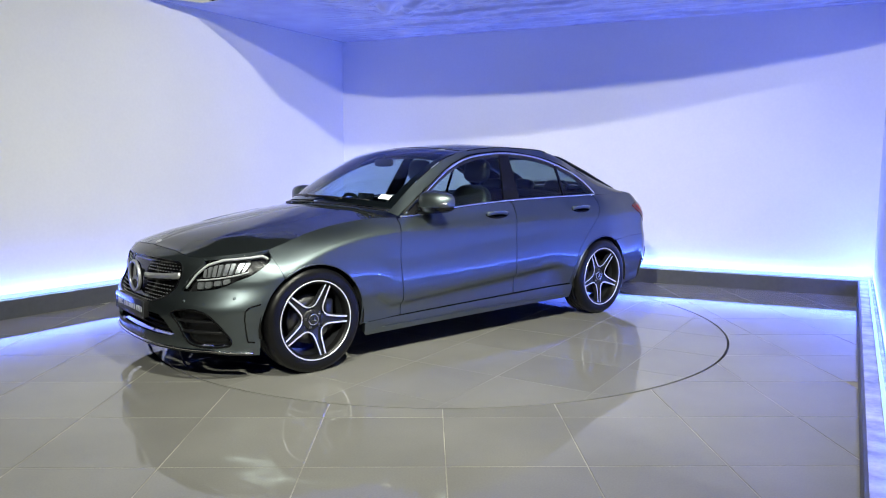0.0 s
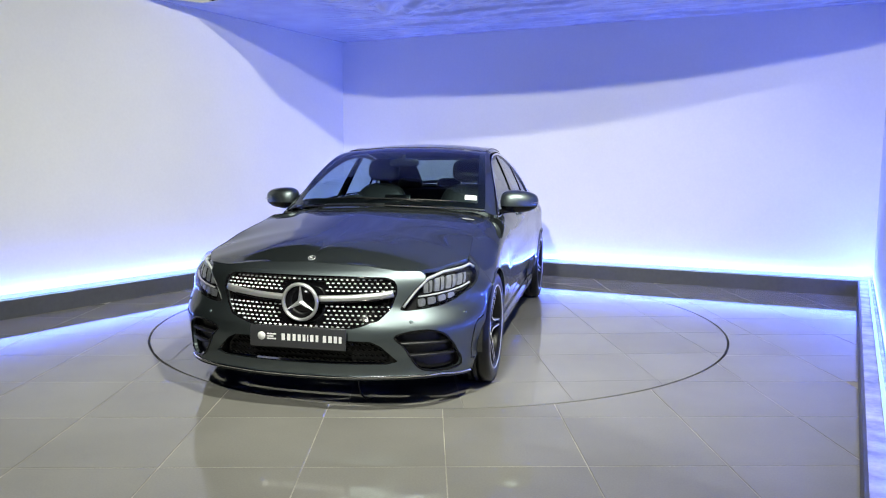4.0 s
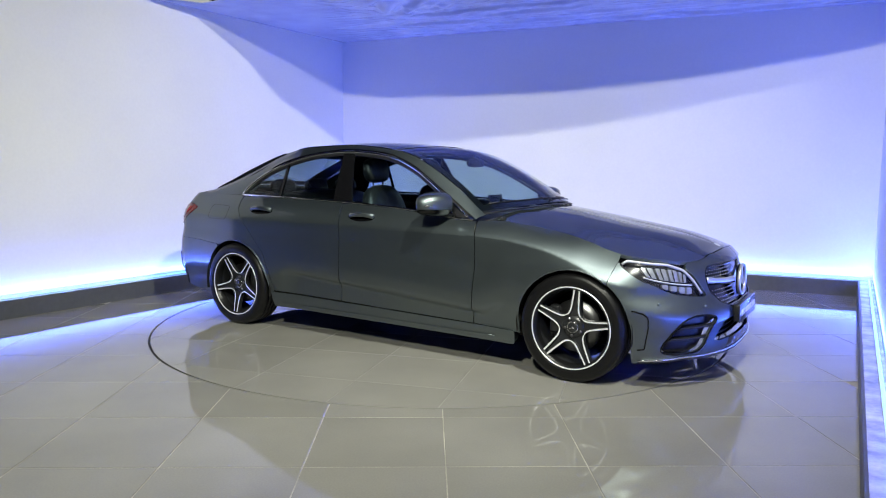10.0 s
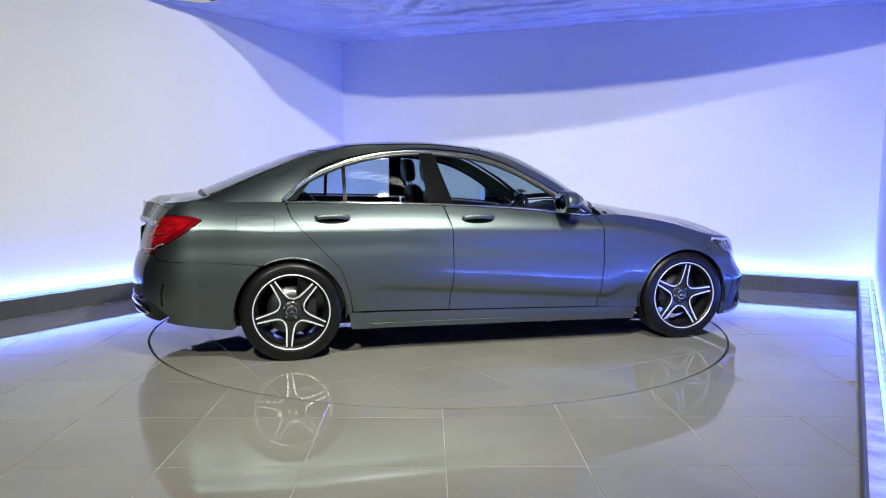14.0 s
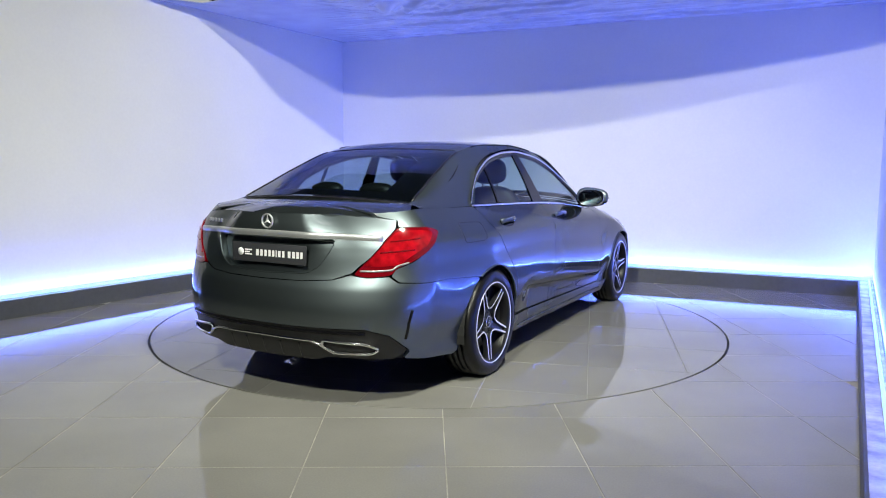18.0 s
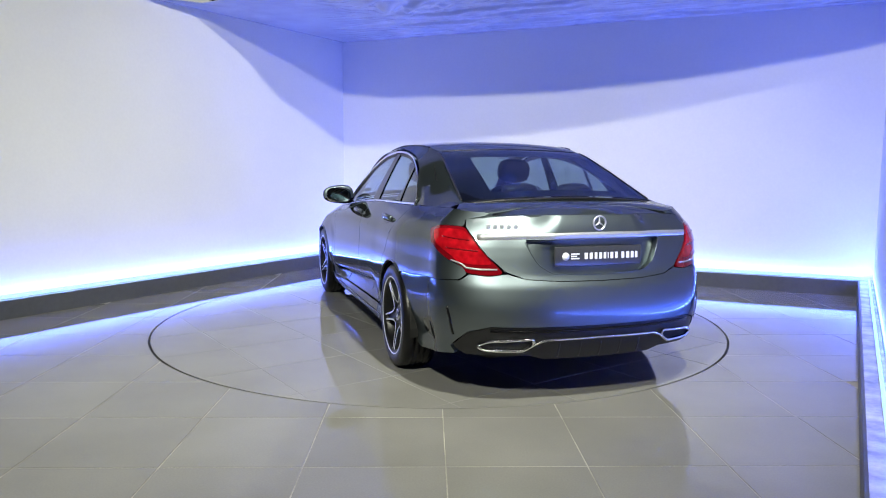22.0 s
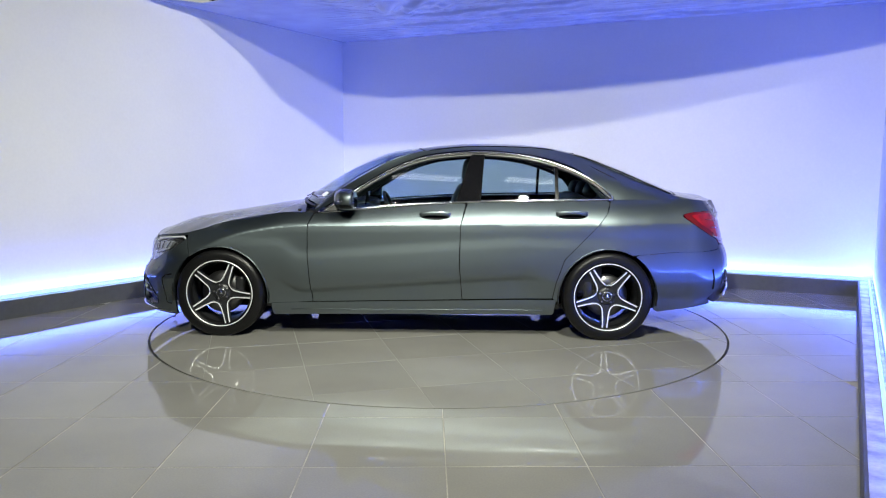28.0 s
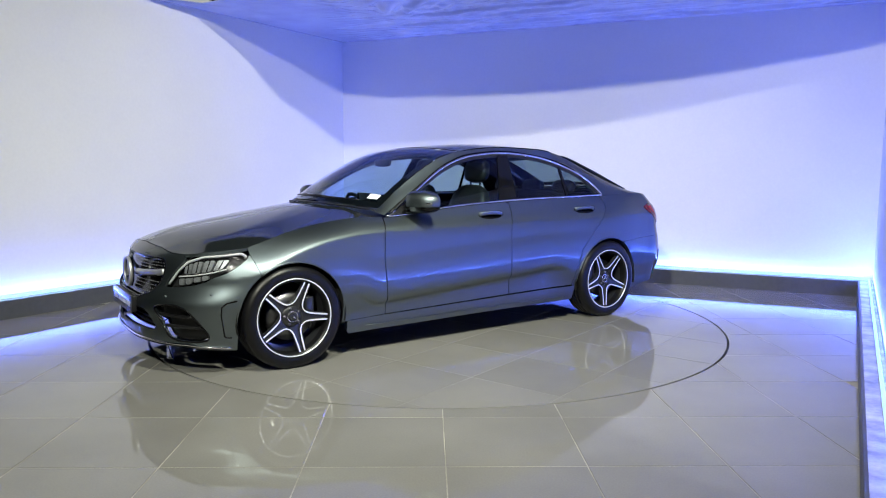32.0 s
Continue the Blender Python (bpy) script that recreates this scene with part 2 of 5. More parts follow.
for j in range(NV + 1):
    for i in range(NU + 1):
        u, v = i / NU, j / NV
        back = wall_face[1].lerp(wall_face[2], u)
        p = edge_between(u).lerp(back, v)
        vs.append((p.x, p.y, sheet_z(p) if v > 0.12 else CEIL + (sheet_z(p) - CEIL) * v / 0.12))
fs = [(j * (NU + 1) + i, j * (NU + 1) + i + 1, (j + 1) * (NU + 1) + i + 1, (j + 1) * (NU + 1) + i) for j in range(NV) for i in range(NU)]
sheet = tagged(new("ceiling_sheet", mesh_from("ceiling_sheet", vs, fs, M_SHEET, True)), "wrinkled glossy plastic sheet draped as a ceiling", "ceiling", kind="structure")
sol = sheet.modifiers.new("thickness", "SOLIDIFY")
sol.thickness = 0.006

# ---- floor and turntable ----
RADIUS = 2.24
vs, fs = prism([(-9, -11), (9, -11), (9, 6), (-9, 6)], -0.3, -0.016)
tagged(new("floor_slab", mesh_from("floor_slab", vs, fs, M_PIT)), "dark slab under the tiles and the turntable", "floor", kind="structure")
vs, fs = [], []
for k in range(180):
    c, s = math.cos(k * math.pi / 90), math.sin(k * math.pi / 90)
    vs += [(c * (RADIUS + 0.006), s * (RADIUS + 0.006), -0.016), (c * (RADIUS + 0.006), s * (RADIUS + 0.006), -0.0012), (c * 12.5, s * 12.5, -0.0012)]
    q = 3 * ((k + 1) % 180)
    fs += [(3 * k, q, q + 1, 3 * k + 1), (3 * k + 1, q + 1, q + 2, 3 * k + 2)]
floor_ob = tagged(new("floor", mesh_from("floor", vs, fs, M_GROUT)), "large grey glossy porcelain floor tiles with pale grout", "floor", kind="structure")
turntable = tagged(new("turntable"), "round tiled turntable set flush in the floor", "turntable")


def clipped(cell, radius, inside):
    """A convex cell cut by the circle about the origin: the part inside it, or outside."""
    fine = []
    for i, p in enumerate(cell):
        q = cell[(i + 1) % len(cell)]
        fine += [Vector(p).lerp(Vector(q), k / 40) for k in range(40)]
    keep = [(v.length <= radius) == inside for v in fine]
    if all(keep):
        return [Vector(p) for p in cell]
    if not any(keep):
        return []
    n = len(fine)
    start = next(i for i in range(n) if keep[i] and not keep[i - 1])
    out = []
    i = 0
    while i < n:
        k = (start + i) % n
        if keep[k]:
            if not keep[k - 1]:
                out.append(fine[k].normalized() * radius)
            elif k % 40 == 0:
                out.append(fine[k])
            if not keep[(k + 1) % n]:
                p = fine[k].normalized() * radius
                out.append(p)
                m = i
                while not keep[(start + m + 1) % n]:
                    m += 1
                q = fine[(start + m + 1) % n].normalized() * radius
                a0, a1 = math.atan2(p.y, p.x), math.atan2(q.y, q.x)
                da = (a1 - a0 + math.pi) % (2 * math.pi) - math.pi
                steps = max(2, int(abs(da) / 0.03))
                out += [Vector((radius * math.cos(a0 + da * s / steps), radius * math.sin(a0 + da * s / steps))) for s in range(1, steps)]
        i += 1
    return out


def lay_tiles(parent, degrees, x0, y0, grout, test, radius, inside, depth):
    turn = Matrix.Rotation(radians(degrees), 2)
    for i in range(-14, 15):
        for j in range(-18, 9):
            g = grout / 2
            lo = [(x0 + 0.6 * i + g, y0 + 0.6 * j + g), (x0 + 0.6 * i + 0.6 - g, y0 + 0.6 * j + 0.6 - g)]
            cell = [turn @ Vector(p) for p in (lo[0], (lo[1][0], lo[0][1]), lo[1], (lo[0][0], lo[1][1]))]
            mid = sum(cell, Vector((0, 0))) / 4
            if not test(mid):
                continue
            out = clipped(cell, radius, inside)
            if len(out) < 3 or (max(v.x for v in out) - min(v.x for v in out)) < 0.02:
                continue
            tilt = random.uniform(-0.0004, 0.0004)
            n = len(out)
            top = [(v.x, v.y, tilt) for v in out]
            vs = [(x, y, -depth) for x, y, z in top] + [(x, y, z - 0.002) for x, y, z in top]
            cx, cy = sum(v.x for v in out) / n, sum(v.y for v in out) / n
            vs += [(cx + (x - cx) * 0.995, cy + (y - cy) * 0.995, z) for x, y, z in top]
            fs = [tuple(range(2 * n, 3 * n))]
            fs += [(a * n + k, a * n + (k + 1) % n, (a + 1) * n + (k + 1) % n, (a + 1) * n + k) for a in (0, 1) for k in range(n)]
            part("tile", mesh_from("tile", vs, fs, M_TILE), M_TILE, parent)


# ---- car ----
# Car space: x forward, y to the car's left, z up, mid-wheelbase on the ground at CAR_AT from the turntable's centre.
CAR_AT = Vector((0.176, -0.178, 0.0))
M_PAINT = material("grey_metallic_paint", (0.142, 0.170, 0.183), 0.43, 1.0, 1.0, grain=0.10, grain_scale=900, blotch=0.02, blotch_scale=3)
M_PAINT.node_tree.nodes["Principled BSDF"].inputs["Specular Tint"].default_value = (0.02, 0.02, 0.025, 1)   # the flakes darken at a slant
M_BLACK = material("satin_black_plastic", (0.007, 0.007, 0.008), 0.36, grain=0.1, bump=0.03, bump_scale=400)
M_GLOSSBLACK = material("gloss_black_trim", (0.004, 0.004, 0.005), 0.08, spec=0.3)
M_UNDER = material("dark_underbody", (0.008, 0.008, 0.008), 0.8, grain=0.3, grain_scale=20)
M_CHROME = material("polished_chrome", (0.80, 0.81, 0.83), 0.10, 1.0, grain=0.02)
M_SATIN = material("satin_aluminium", (0.64, 0.65, 0.67), 0.42, 0.85, grain=0.04)
M_STUD = material("bright_grille_stud", (0.55, 0.56, 0.58), 0.32, 0.8)
M_RIMGREY = material("dark_grey_wheel_paint", (0.020, 0.021, 0.024), 0.3, 0.2, 0.3, grain=0.1)
M_TYRE = material("tyre_rubber", (0.005, 0.005, 0.0055), 0.36, spec=0.28, grain=0.15, grain_scale=50, bump=0.05, bump_scale=300, blotch=0.15)
M_STEEL = material("brushed_steel", (0.17, 0.17, 0.175), 0.32, 1.0, grain=0.2, grain_scale=150)
M_RED = material("red_lamp_lens", (0.26, 0.003, 0.007), 0.10, coat=0.5, spec=0.3, grain=0.25, grain_scale=30, blotch=0.3, blotch_scale=14)
M_DEEPRED = material("deep_red_lamp_lens", (0.12, 0.002, 0.005), 0.10, coat=0.5, spec=0.3)
M_SMOKE = material("silvered_lens", (0.42, 0.36, 0.37), 0.2, 0.5, coat=0.5)
M_LAMPDARK = material("lamp_bezel_dark", (0.03, 0.03, 0.032), 0.25, 0.3, 0.5)
M_LAMPCELL = material("lamp_reflector", (0.52, 0.54, 0.57), 0.28, 0.75, grain=0.2, grain_scale=60)
M_DRL = material("white_light_guide", (0.55, 0.56, 0.58), 0.35)
M_GLASS = pane_glass("tinted_car_glass", (0.52, 0.63, 0.67))
M_GLASSREAR = pane_glass("dark_tinted_car_glass", (0.36, 0.44, 0.47))
M_LENS = pane_glass("clear_lamp_cover", (0.93, 0.94, 0.95))
M_LEATHER = material("black_leather", (0.016, 0.016, 0.017), 0.42, grain=0.1, bump=0.08, bump_scale=250)
M_FABRIC = material("dark_grey_lining", (0.02, 0.02, 0.021), 0.85, grain=0.1)
M_MIRROR = material("mirror_glass", (0.85, 0.86, 0.88), 0.01, 1.0)
M_PLATE = material("charcoal_show_plate", (0.035, 0.036, 0.042), 0.25, coat=0.4, grain=0.03)
M_INK = material("pale_print", (0.72, 0.72, 0.74), 0.4)
M_PAPER = material("white_sticker", (0.78, 0.79, 0.80), 0.5)


def curve(*pts):
    """A smooth function through (a, b) pairs (monotone cubic)."""
    pts = sorted(pts)
    xs = np.array([p[0] for p in pts], float)
    ys = np.array([p[1] for p in pts], float)
    d = np.diff(ys) / np.diff(xs)
    m = np.zeros(len(xs))
    m[0], m[-1] = d[0], d[-1]
    for i in range(1, len(xs) - 1):
        m[i] = 0 if d[i - 1] * d[i] <= 0 else 2 * d[i - 1] * d[i] / (d[i - 1] + d[i])

    def f(x):
        x = float(min(max(x, xs[0]), xs[-1]))
        i = min(int(np.searchsorted(xs, x, "right")) - 1, len(xs) - 2)
        h = xs[i + 1] - xs[i]
        t = (x - xs[i]) / h
        return float(ys[i] * (1 + 2 * t) * (1 - t) ** 2 + m[i] * h * t * (1 - t) ** 2 + ys[i + 1] * t * t * (3 - 2 * t) + m[i + 1] * h * t * t * (t - 1))

    return f


# ---- the body's skin: a wall round the car, by a running length s and a height z ----
XF, XR, LF, LR = 1.575, -2.00, 1.22, 1.07      # where the rounded ends begin, and their running lengths
half_width = curve((-2.05, 0.832), (-1.9, 0.848), (-1.7, 0.880), (-1.42, 0.904), (-0.9, 0.893), (0, 0.890), (0.9, 0.893), (1.42, 0.904), (1.6, 0.904))
nose = curve((0.10, 2.225), (0.16, 2.235), (0.30, 2.222), (0.44, 2.205), (0.54, 2.172), (0.66, 2.150), (0.71, 2.125), (0.76, 2.075), (0.80, 2.02))
tail = curve((0.15, -2.38), (0.25, -2.43), (0.36, -2.465), (0.50, -2.475), (0.62, -2.455), (0.70, -2.420), (0.80, -2.408), (0.88, -2.405), (0.94, -2.394), (0.99, -2.376), (1.03, -2.36), (1.3, -2.2))
plain_tail = curve((0.15, -2.38), (0.25, -2.43), (0.36, -2.465), (0.50, -2.475), (0.62, -2.455), (0.70, -2.415), (0.80, -2.385), (0.92, -2.345), (1.03, -2.28), (1.3, -2.1))
low_inset = curve((0.10, 0.10), (0.17, 0.066), (0.24, 0.047), (0.30, 0.040), (0.37, 0.022), (0.44, 0.006), (0.55, 0.0), (0.66, 0.003), (0.76, 0.010), (0.825, 0.010))
# upper rim of the wall: fender and hood seam, window sill, boot seam
rim_side = curve((-2.3, 1.0), (-1.97, 1.03), (-1.72, 1.022), (-1.45, 1.020), (-1.1, 1.013), (-0.7, 1.006), (-0.284, 0.992), (0.131, 0.968), (0.382, 0.945), (0.69, 0.915),
                 (0.9, 0.918), (1.1, 0.897), (1.4, 0.842), (1.66, 0.766), (1.8, 0.747), (1.95, 0.730), (2.1, 0.718))
rim_front = curve((0.0, 0.758), (0.33, 0.745), (0.48, 0.722), (0.60, 0.722), (0.72, 0.742))
rim_rear = curve((0.0, 1.006), (0.35, 1.004), (0.55, 0.992), (0.66, 0.985))
shoulder = curve((-2.3, 0.120), (-1.6, 0.145), (-1.0, 0.126), (-0.5, 0.112), (0.2, 0.100), (0.6, 0.092), (0.9, 0.122), (1.2, 0.162), (1.6, 0.125), (1.8, 0.06), (1.95, 0.03), (2.2, 0.015))


tuck_inset = curve((0.10, 0.10), (0.17, 0.070), (0.24, 0.058), (0.30, 0.054), (0.37, 0.050), (0.428, 0.042), (0.448, 0.020), (0.48, 0.007), (0.56, 0.0), (0.66, 0.003), (0.76, 0.010), (0.825, 0.010))


# height of the crisp shoulder crease along the flank
crease_z = curve((-2.3, 0.83), (-1.9, 0.848), (-1.35, 0.838), (-0.69, 0.833), (-0.3, 0.828), (0.27, 0.826), (0.754, 0.822), (0.95, 0.812), (1.19, 0.778), (1.4, 0.715), (1.66, 0.60), (1.8, 0.577), (2.2, 0.545))


def inset(x, z, zt):
    d = zt - z
    a = shoulder(x)
    if z <= 0.825:
        door = min(1.0, max(0.0, (1.02 - abs(x - 0.02)) / 0.25))        # the doors tuck in above the sill
        door = door * door * (3 - 2 * door)
        k = min(1.0, max(0.0, (z - 0.25) / 0.10))
        lift = z + (0.042 + 0.07 * x) * door * k * k * (3 - 2 * k)
        base = low_inset(z) * (1 - door) + tuck_inset(lift) * door
    else:
        base = 0.010
    if d <= 0:                                   # glasshouse leans in above the sill
        e = -d
        return base + a + 0.40 * e + 0.22 * e * e
    zc = min(crease_z(x), zt - 0.05)
    if z > zc:
        t = (z - zc) / (zt - zc)
        base += a * (0.42 * t + 0.58 * t * t)
    elif z > zc - 0.05:
        t = (z - zc + 0.05) / 0.05
        base += 0.0035 * t * t * (1 - 0.3 * t)      # a slight hollow under the crease
    return base


nose_square = curve((0.1, 2.55), (0.42, 2.55), (0.56, 2.12), (0.8, 2.1))


def polar(phi, y_half, length, n):
    c, s = abs(math.cos(phi)), abs(math.sin(phi))
    r = ((c / y_half) ** n + (s / length) ** n) ** (-1 / n)
    return r * s, r * c


S_NOSE, S_TAIL = XF + LF, XR - LR


def skin(s, z, off=0.0):
    """The point of the skin at running length s and height z, moved outwards by off."""
    if off:
        a, b = skin(s - 0.004, z), skin(s + 0.004, z)
        c, d = skin(s, z - 0.004), skin(s, z + 0.004)
        n = (d - c).cross(b - a)
        n.normalize()
        p = skin(s, z)
        if n.dot(p - Vector((p.x * 0.75, 0, p.z))) < 0:
            n = -n
        return p + n * off
    side = 1.0
    if s > S_NOSE:
        s, side = 2 * S_NOSE - s, -1.0
    if s < S_TAIL:
        s, side = 2 * S_TAIL - s, -1.0
    if XR <= s <= XF:
        x = s
        y = half_width(x) - inset(x, z, rim_side(x))
    elif s > XF:
        phi = (s - XF) / LF * math.pi / 2
        w = half_width(XF)
        x0, y0 = polar(phi, w, nose(z) - XF, nose_square(z))
        x = XF + x0
        k = min(1.0, max(0.0, (x - 1.7) / 0.3))
        zt = rim_side(x) * (1 - k) + rim_front(y0) * k
        ins = inset(x, z, zt)
        y = y0 * (1 - ins / w)
        x -= 0.8 * max(0.0, ins - 0.02) * math.sin(phi) ** 2 * k
    else:
        phi = (XR - s) / LR * math.pi / 2
        w = half_width(XR)
        k = min(1.0, max(0.0, (phi - 0.55) / 0.45))
        k = k * k * (3 - 2 * k)
        x0, y0 = polar(phi, w, XR - (tail(z) * k + plain_tail(z) * (1 - k)), 2.35)
        x = XR - x0
        y = y0 * (1 - inset(x, z, rim_side(x)) / w)
    return Vector((x, side * y, z))


def on_x(x, z):
    """Outline corner on the car's side by its x."""
    if XR <= x <= XF:
        return (x, z)
    lo, hi = (XF, S_NOSE) if x > XF else (S_TAIL, XR)
    for _ in range(40):
        mid = (lo + hi) / 2
        if skin(mid, z).x < x:
            lo = mid
        else:
            hi = mid
    return (lo, z)


def on_front(y, z):
    lo, hi = XF, S_NOSE
    for _ in range(40):
        mid = (lo + hi) / 2
        if skin(mid, z).y > abs(y):
            lo = mid
        else:
            hi = mid
    return (lo if y >= 0 else 2 * S_NOSE - lo, z)


def on_rear(y, z):
    lo, hi = S_TAIL, XR
    for _ in range(40):
        mid = (lo + hi) / 2
        if skin(mid, z).y < abs(y):
            lo = mid
        else:
            hi = mid
    return (lo if y >= 0 else 2 * S_TAIL - lo, z)


def mirror_front(pts):
    """A left half outline from the outer side to the middle, closed by its mirror image."""
    return pts + [(2 * S_NOSE - s, z) for s, z in reversed(pts)]


def mirror_rear(pts):
    return pts + [(2 * S_TAIL - s, z) for s, z in reversed(pts)]


def rounded(pts, r=0.02, steps=4):
    """Rounds the corners of a closed outline."""
    out = []
    n = len(pts)
    for i in range(n):
        p, q, w = (np.array(pts[(i + k) % n], float) for k in (-1, 0, 1))
        a, b = p - q, w - q
        la, lb = np.hypot(*a), np.hypot(*b)
        k = min(r, 0.45 * la, 0.45 * lb)
        p0, p1 = q + a / la * k, q + b / lb * k
        for j in range(steps + 1):
            t = j / steps
            out.append(tuple((1 - t) ** 2 * p0 + 2 * t * (1 - t) * q + t * t * p1))
    return out


def inside_of(poly, pts):
    x, y = pts[:, 0], pts[:, 1]
    res = np.zeros(len(pts), bool)
    n = len(poly)
    for i in range(n):
        (x0, y0), (x1, y1) = poly[i], poly[(i + 1) % n]
        if y0 == y1:
            continue
        hit = ((y0 > y) != (y1 > y)) & (x < (x1 - x0) * (y - y0) / (y1 - y0) + x0)
        res ^= hit
    return res


def nearest_on(polys, p):
    best, where = 1e9, p
    for poly in polys:
        a = np.array(poly, float)
        b = np.roll(a, -1, 0)
        d = b - a
        t = np.clip(((p - a) * d).sum(1) / np.maximum((d * d).sum(1), 1e-12), 0, 1)
        q = a + d * t[:, None]
        e = ((q - p) ** 2).sum(1)
        i = e.argmin()
        if e[i] < best:
            best, where = e[i], q[i]
    return where


def panel(name, outline, mat, holes=(), h=0.016, off=0.0, depth=0.012, surface=None, crease=False):
    """A panel of the skin within an outline in (s, z), less its holes, with edges folded inwards."""
    surface = surface or skin
    arr = np.array(outline, float)
    lo, hi = arr.min(0), arr.max(0)
    nx, nz = max(2, int((hi[0] - lo[0]) / h) + 1), max(2, int((hi[1] - lo[1]) / h) + 1)
    gx, gz = np.linspace(lo[0], hi[0], nx + 1), np.linspace(lo[1], hi[1], nz + 1)
    cx, cz = np.meshgrid((gx[1:] + gx[:-1]) / 2, (gz[1:] + gz[:-1]) / 2, indexing="ij")
    cen = np.stack([cx.ravel(), cz.ravel()], 1)
    ok = inside_of(outline, cen)
    for q in holes:
        ok &= ~inside_of(q, cen)
    ok = ok.reshape(nx, nz)
    used, faces = {}, []
    for i in range(nx):
        for j in range(nz):
            if ok[i, j]:
                faces.append(tuple(used.setdefault(k, len(used)) for k in ((i, j), (i + 1, j), (i + 1, j + 1), (i, j + 1))))
    count = {}
    for f in faces:
        for a, b in zip(f, f[1:] + f[:1]):
            count.setdefault((min(a, b), max(a, b)), []).append((a, b))
    rim = {v for e, u in count.items() if len(u) == 1 for v in e}
    keys = list(used)
    flat = [np.array((gx[i], gz[j])) for i, j in keys]
    polys = [outline, *holes]
    for v in rim:
        flat[v] = nearest_on(polys, flat[v])
    on_line = set()
    if crease:                                   # draw the nearest row of vertices onto the crease
        step = gz[1] - gz[0]
        for v, p in enumerate(flat):
            if v not in rim and XR < p[0] < 1.02 and abs(p[1] - crease_z(p[0])) <= 0.5 * step:
                flat[v] = np.array((p[0], crease_z(p[0])))
                on_line.add(v)
    verts = [surface(p[0], p[1], off) for p in flat]
    n = len(verts)
    fold = {}
    for v in sorted(rim):
        fold[v] = n + len(fold)
        verts.append(surface(flat[v][0], flat[v][1], off - depth))
    edges = [u[0] for u in count.values() if len(u) == 1]
    faces2 = faces + [(b, a, fold[a], fold[b]) for a, b in edges]
    me = mesh_from(name, verts, faces2, mat, True)
    sharp = {(min(a, b), max(a, b)) for a, b in edges}
    sharp |= {e for e in count if e[0] in on_line and e[1] in on_line}
    if depth:
        bm = bmesh.new()
        bm.from_mesh(me)
        for e in bm.edges:
            k = tuple(sorted(v.index for v in e.verts))
            if k in sharp:
                e.smooth = False
        bmesh.ops.recalc_face_normals(bm, faces=bm.faces)
        bm.to_mesh(me)
        bm.free()
    return me


def mirrored(me, name):
    """The mesh for the car's other side."""
    m2 = me.copy()
    m2.name = name
    bm = bmesh.new()
    bm.from_mesh(m2)
    for v in bm.verts:
        v.co.y = -v.co.y
    bmesh.ops.reverse_faces(bm, faces=bm.faces)
    bm.to_mesh(m2)
    bm.free()
    return m2


car = tagged(new("car"), "dark grey metallic four-door saloon car parked on the turntable", "car")


def fit_part(name, data, mat, parent=None, label=""):
    """A part of the car, given in car space."""
    ob = part(name, data, mat, parent or car, label)
    if parent is None:
        ob.location = CAR_AT
    return ob


def both(name, me, mat, label="", parent=None):
    a = fit_part(name, me, mat, parent, label)
    b = fit_part(name, mirrored(me, name), mat, parent, label)
    return a, b


def sweep_tube(points, radius, mat, name, flat=1.0, steps=8, closed=False, up=Vector((0, 0, 1))):
    """A bar of round or flattened section along points."""
    pts = [Vector(p) for p in points]
    n = len(pts)
    vs, fs = [], []
    for i, p in enumerate(pts):
        a = pts[(i - 1) % n] if closed or i else p
        b = pts[(i + 1) % n] if closed or i < n - 1 else p
        t = (b - a).normalized()
        side = t.cross(up).normalized()
        u = side.cross(t)
        for k in range(steps):
            w = 2 * math.pi * k / steps
            vs.append(p + side * (math.cos(w) * radius * flat) + u * (math.sin(w) * radius))
    for i in range(n if closed else n - 1):
        j = (i + 1) % n
        for k in range(steps):
            q = (k + 1) % steps
            fs.append((i * steps + k, i * steps + q, j * steps + q, j * steps + k))
    if not closed:
        fs += [tuple(range(steps - 1, -1, -1)), tuple((n - 1) * steps + k for k in range(steps))]
    return mesh_from(name, vs, fs, mat, True)


def along(pts, n):
    """n points evenly spread along a polyline."""
    pts = [np.array(p, float) for p in pts]
    d = [0.0]
    for a, b in zip(pts, pts[1:]):
        d.append(d[-1] + float(np.linalg.norm(b - a)))
    out = []
    for k in range(n):
        w = d[-1] * k / (n - 1)
        i = min(max(int(np.searchsorted(d, w, "right")) - 1, 0), len(pts) - 2)
        out.append(pts[i] + (pts[i + 1] - pts[i]) * ((w - d[i]) / max(d[i + 1] - d[i], 1e-9)))
    return out


def arc_pts(cx, cz, r, a0, a1, n=14):
    return [(cx + r * math.cos(radians(a0 + (a1 - a0) * i / n)), cz + r * math.sin(radians(a0 + (a1 - a0) * i / n))) for i in range(n + 1)]


HUB, AXLE, TYRE_R = 0.318, 1.42, 0.327
ARCH_F = [on_x(x, z) for x, z in arc_pts(AXLE, HUB, 0.352, 192, 53.4)]
ARCH_F2 = [on_x(x, z) for x, z in arc_pts(AXLE, HUB, 0.352, 52.8, -8)]
ARCH_R = [on_x(x, z) for x, z in arc_pts(-AXLE, HUB, 0.356, -8, 120)]
ARCH_R2 = [on_x(x, z) for x, z in arc_pts(-AXLE, HUB, 0.356, 123, 195)]
G = 0.0025      # half of a panel gap


def rim_line(x0, x1, n, drop=0.0):
    return [on_x(x0 + (x1 - x0) * i / (n - 1), rim_side(x0 + (x1 - x0) * i / (n - 1)) - drop) for i in range(n)]


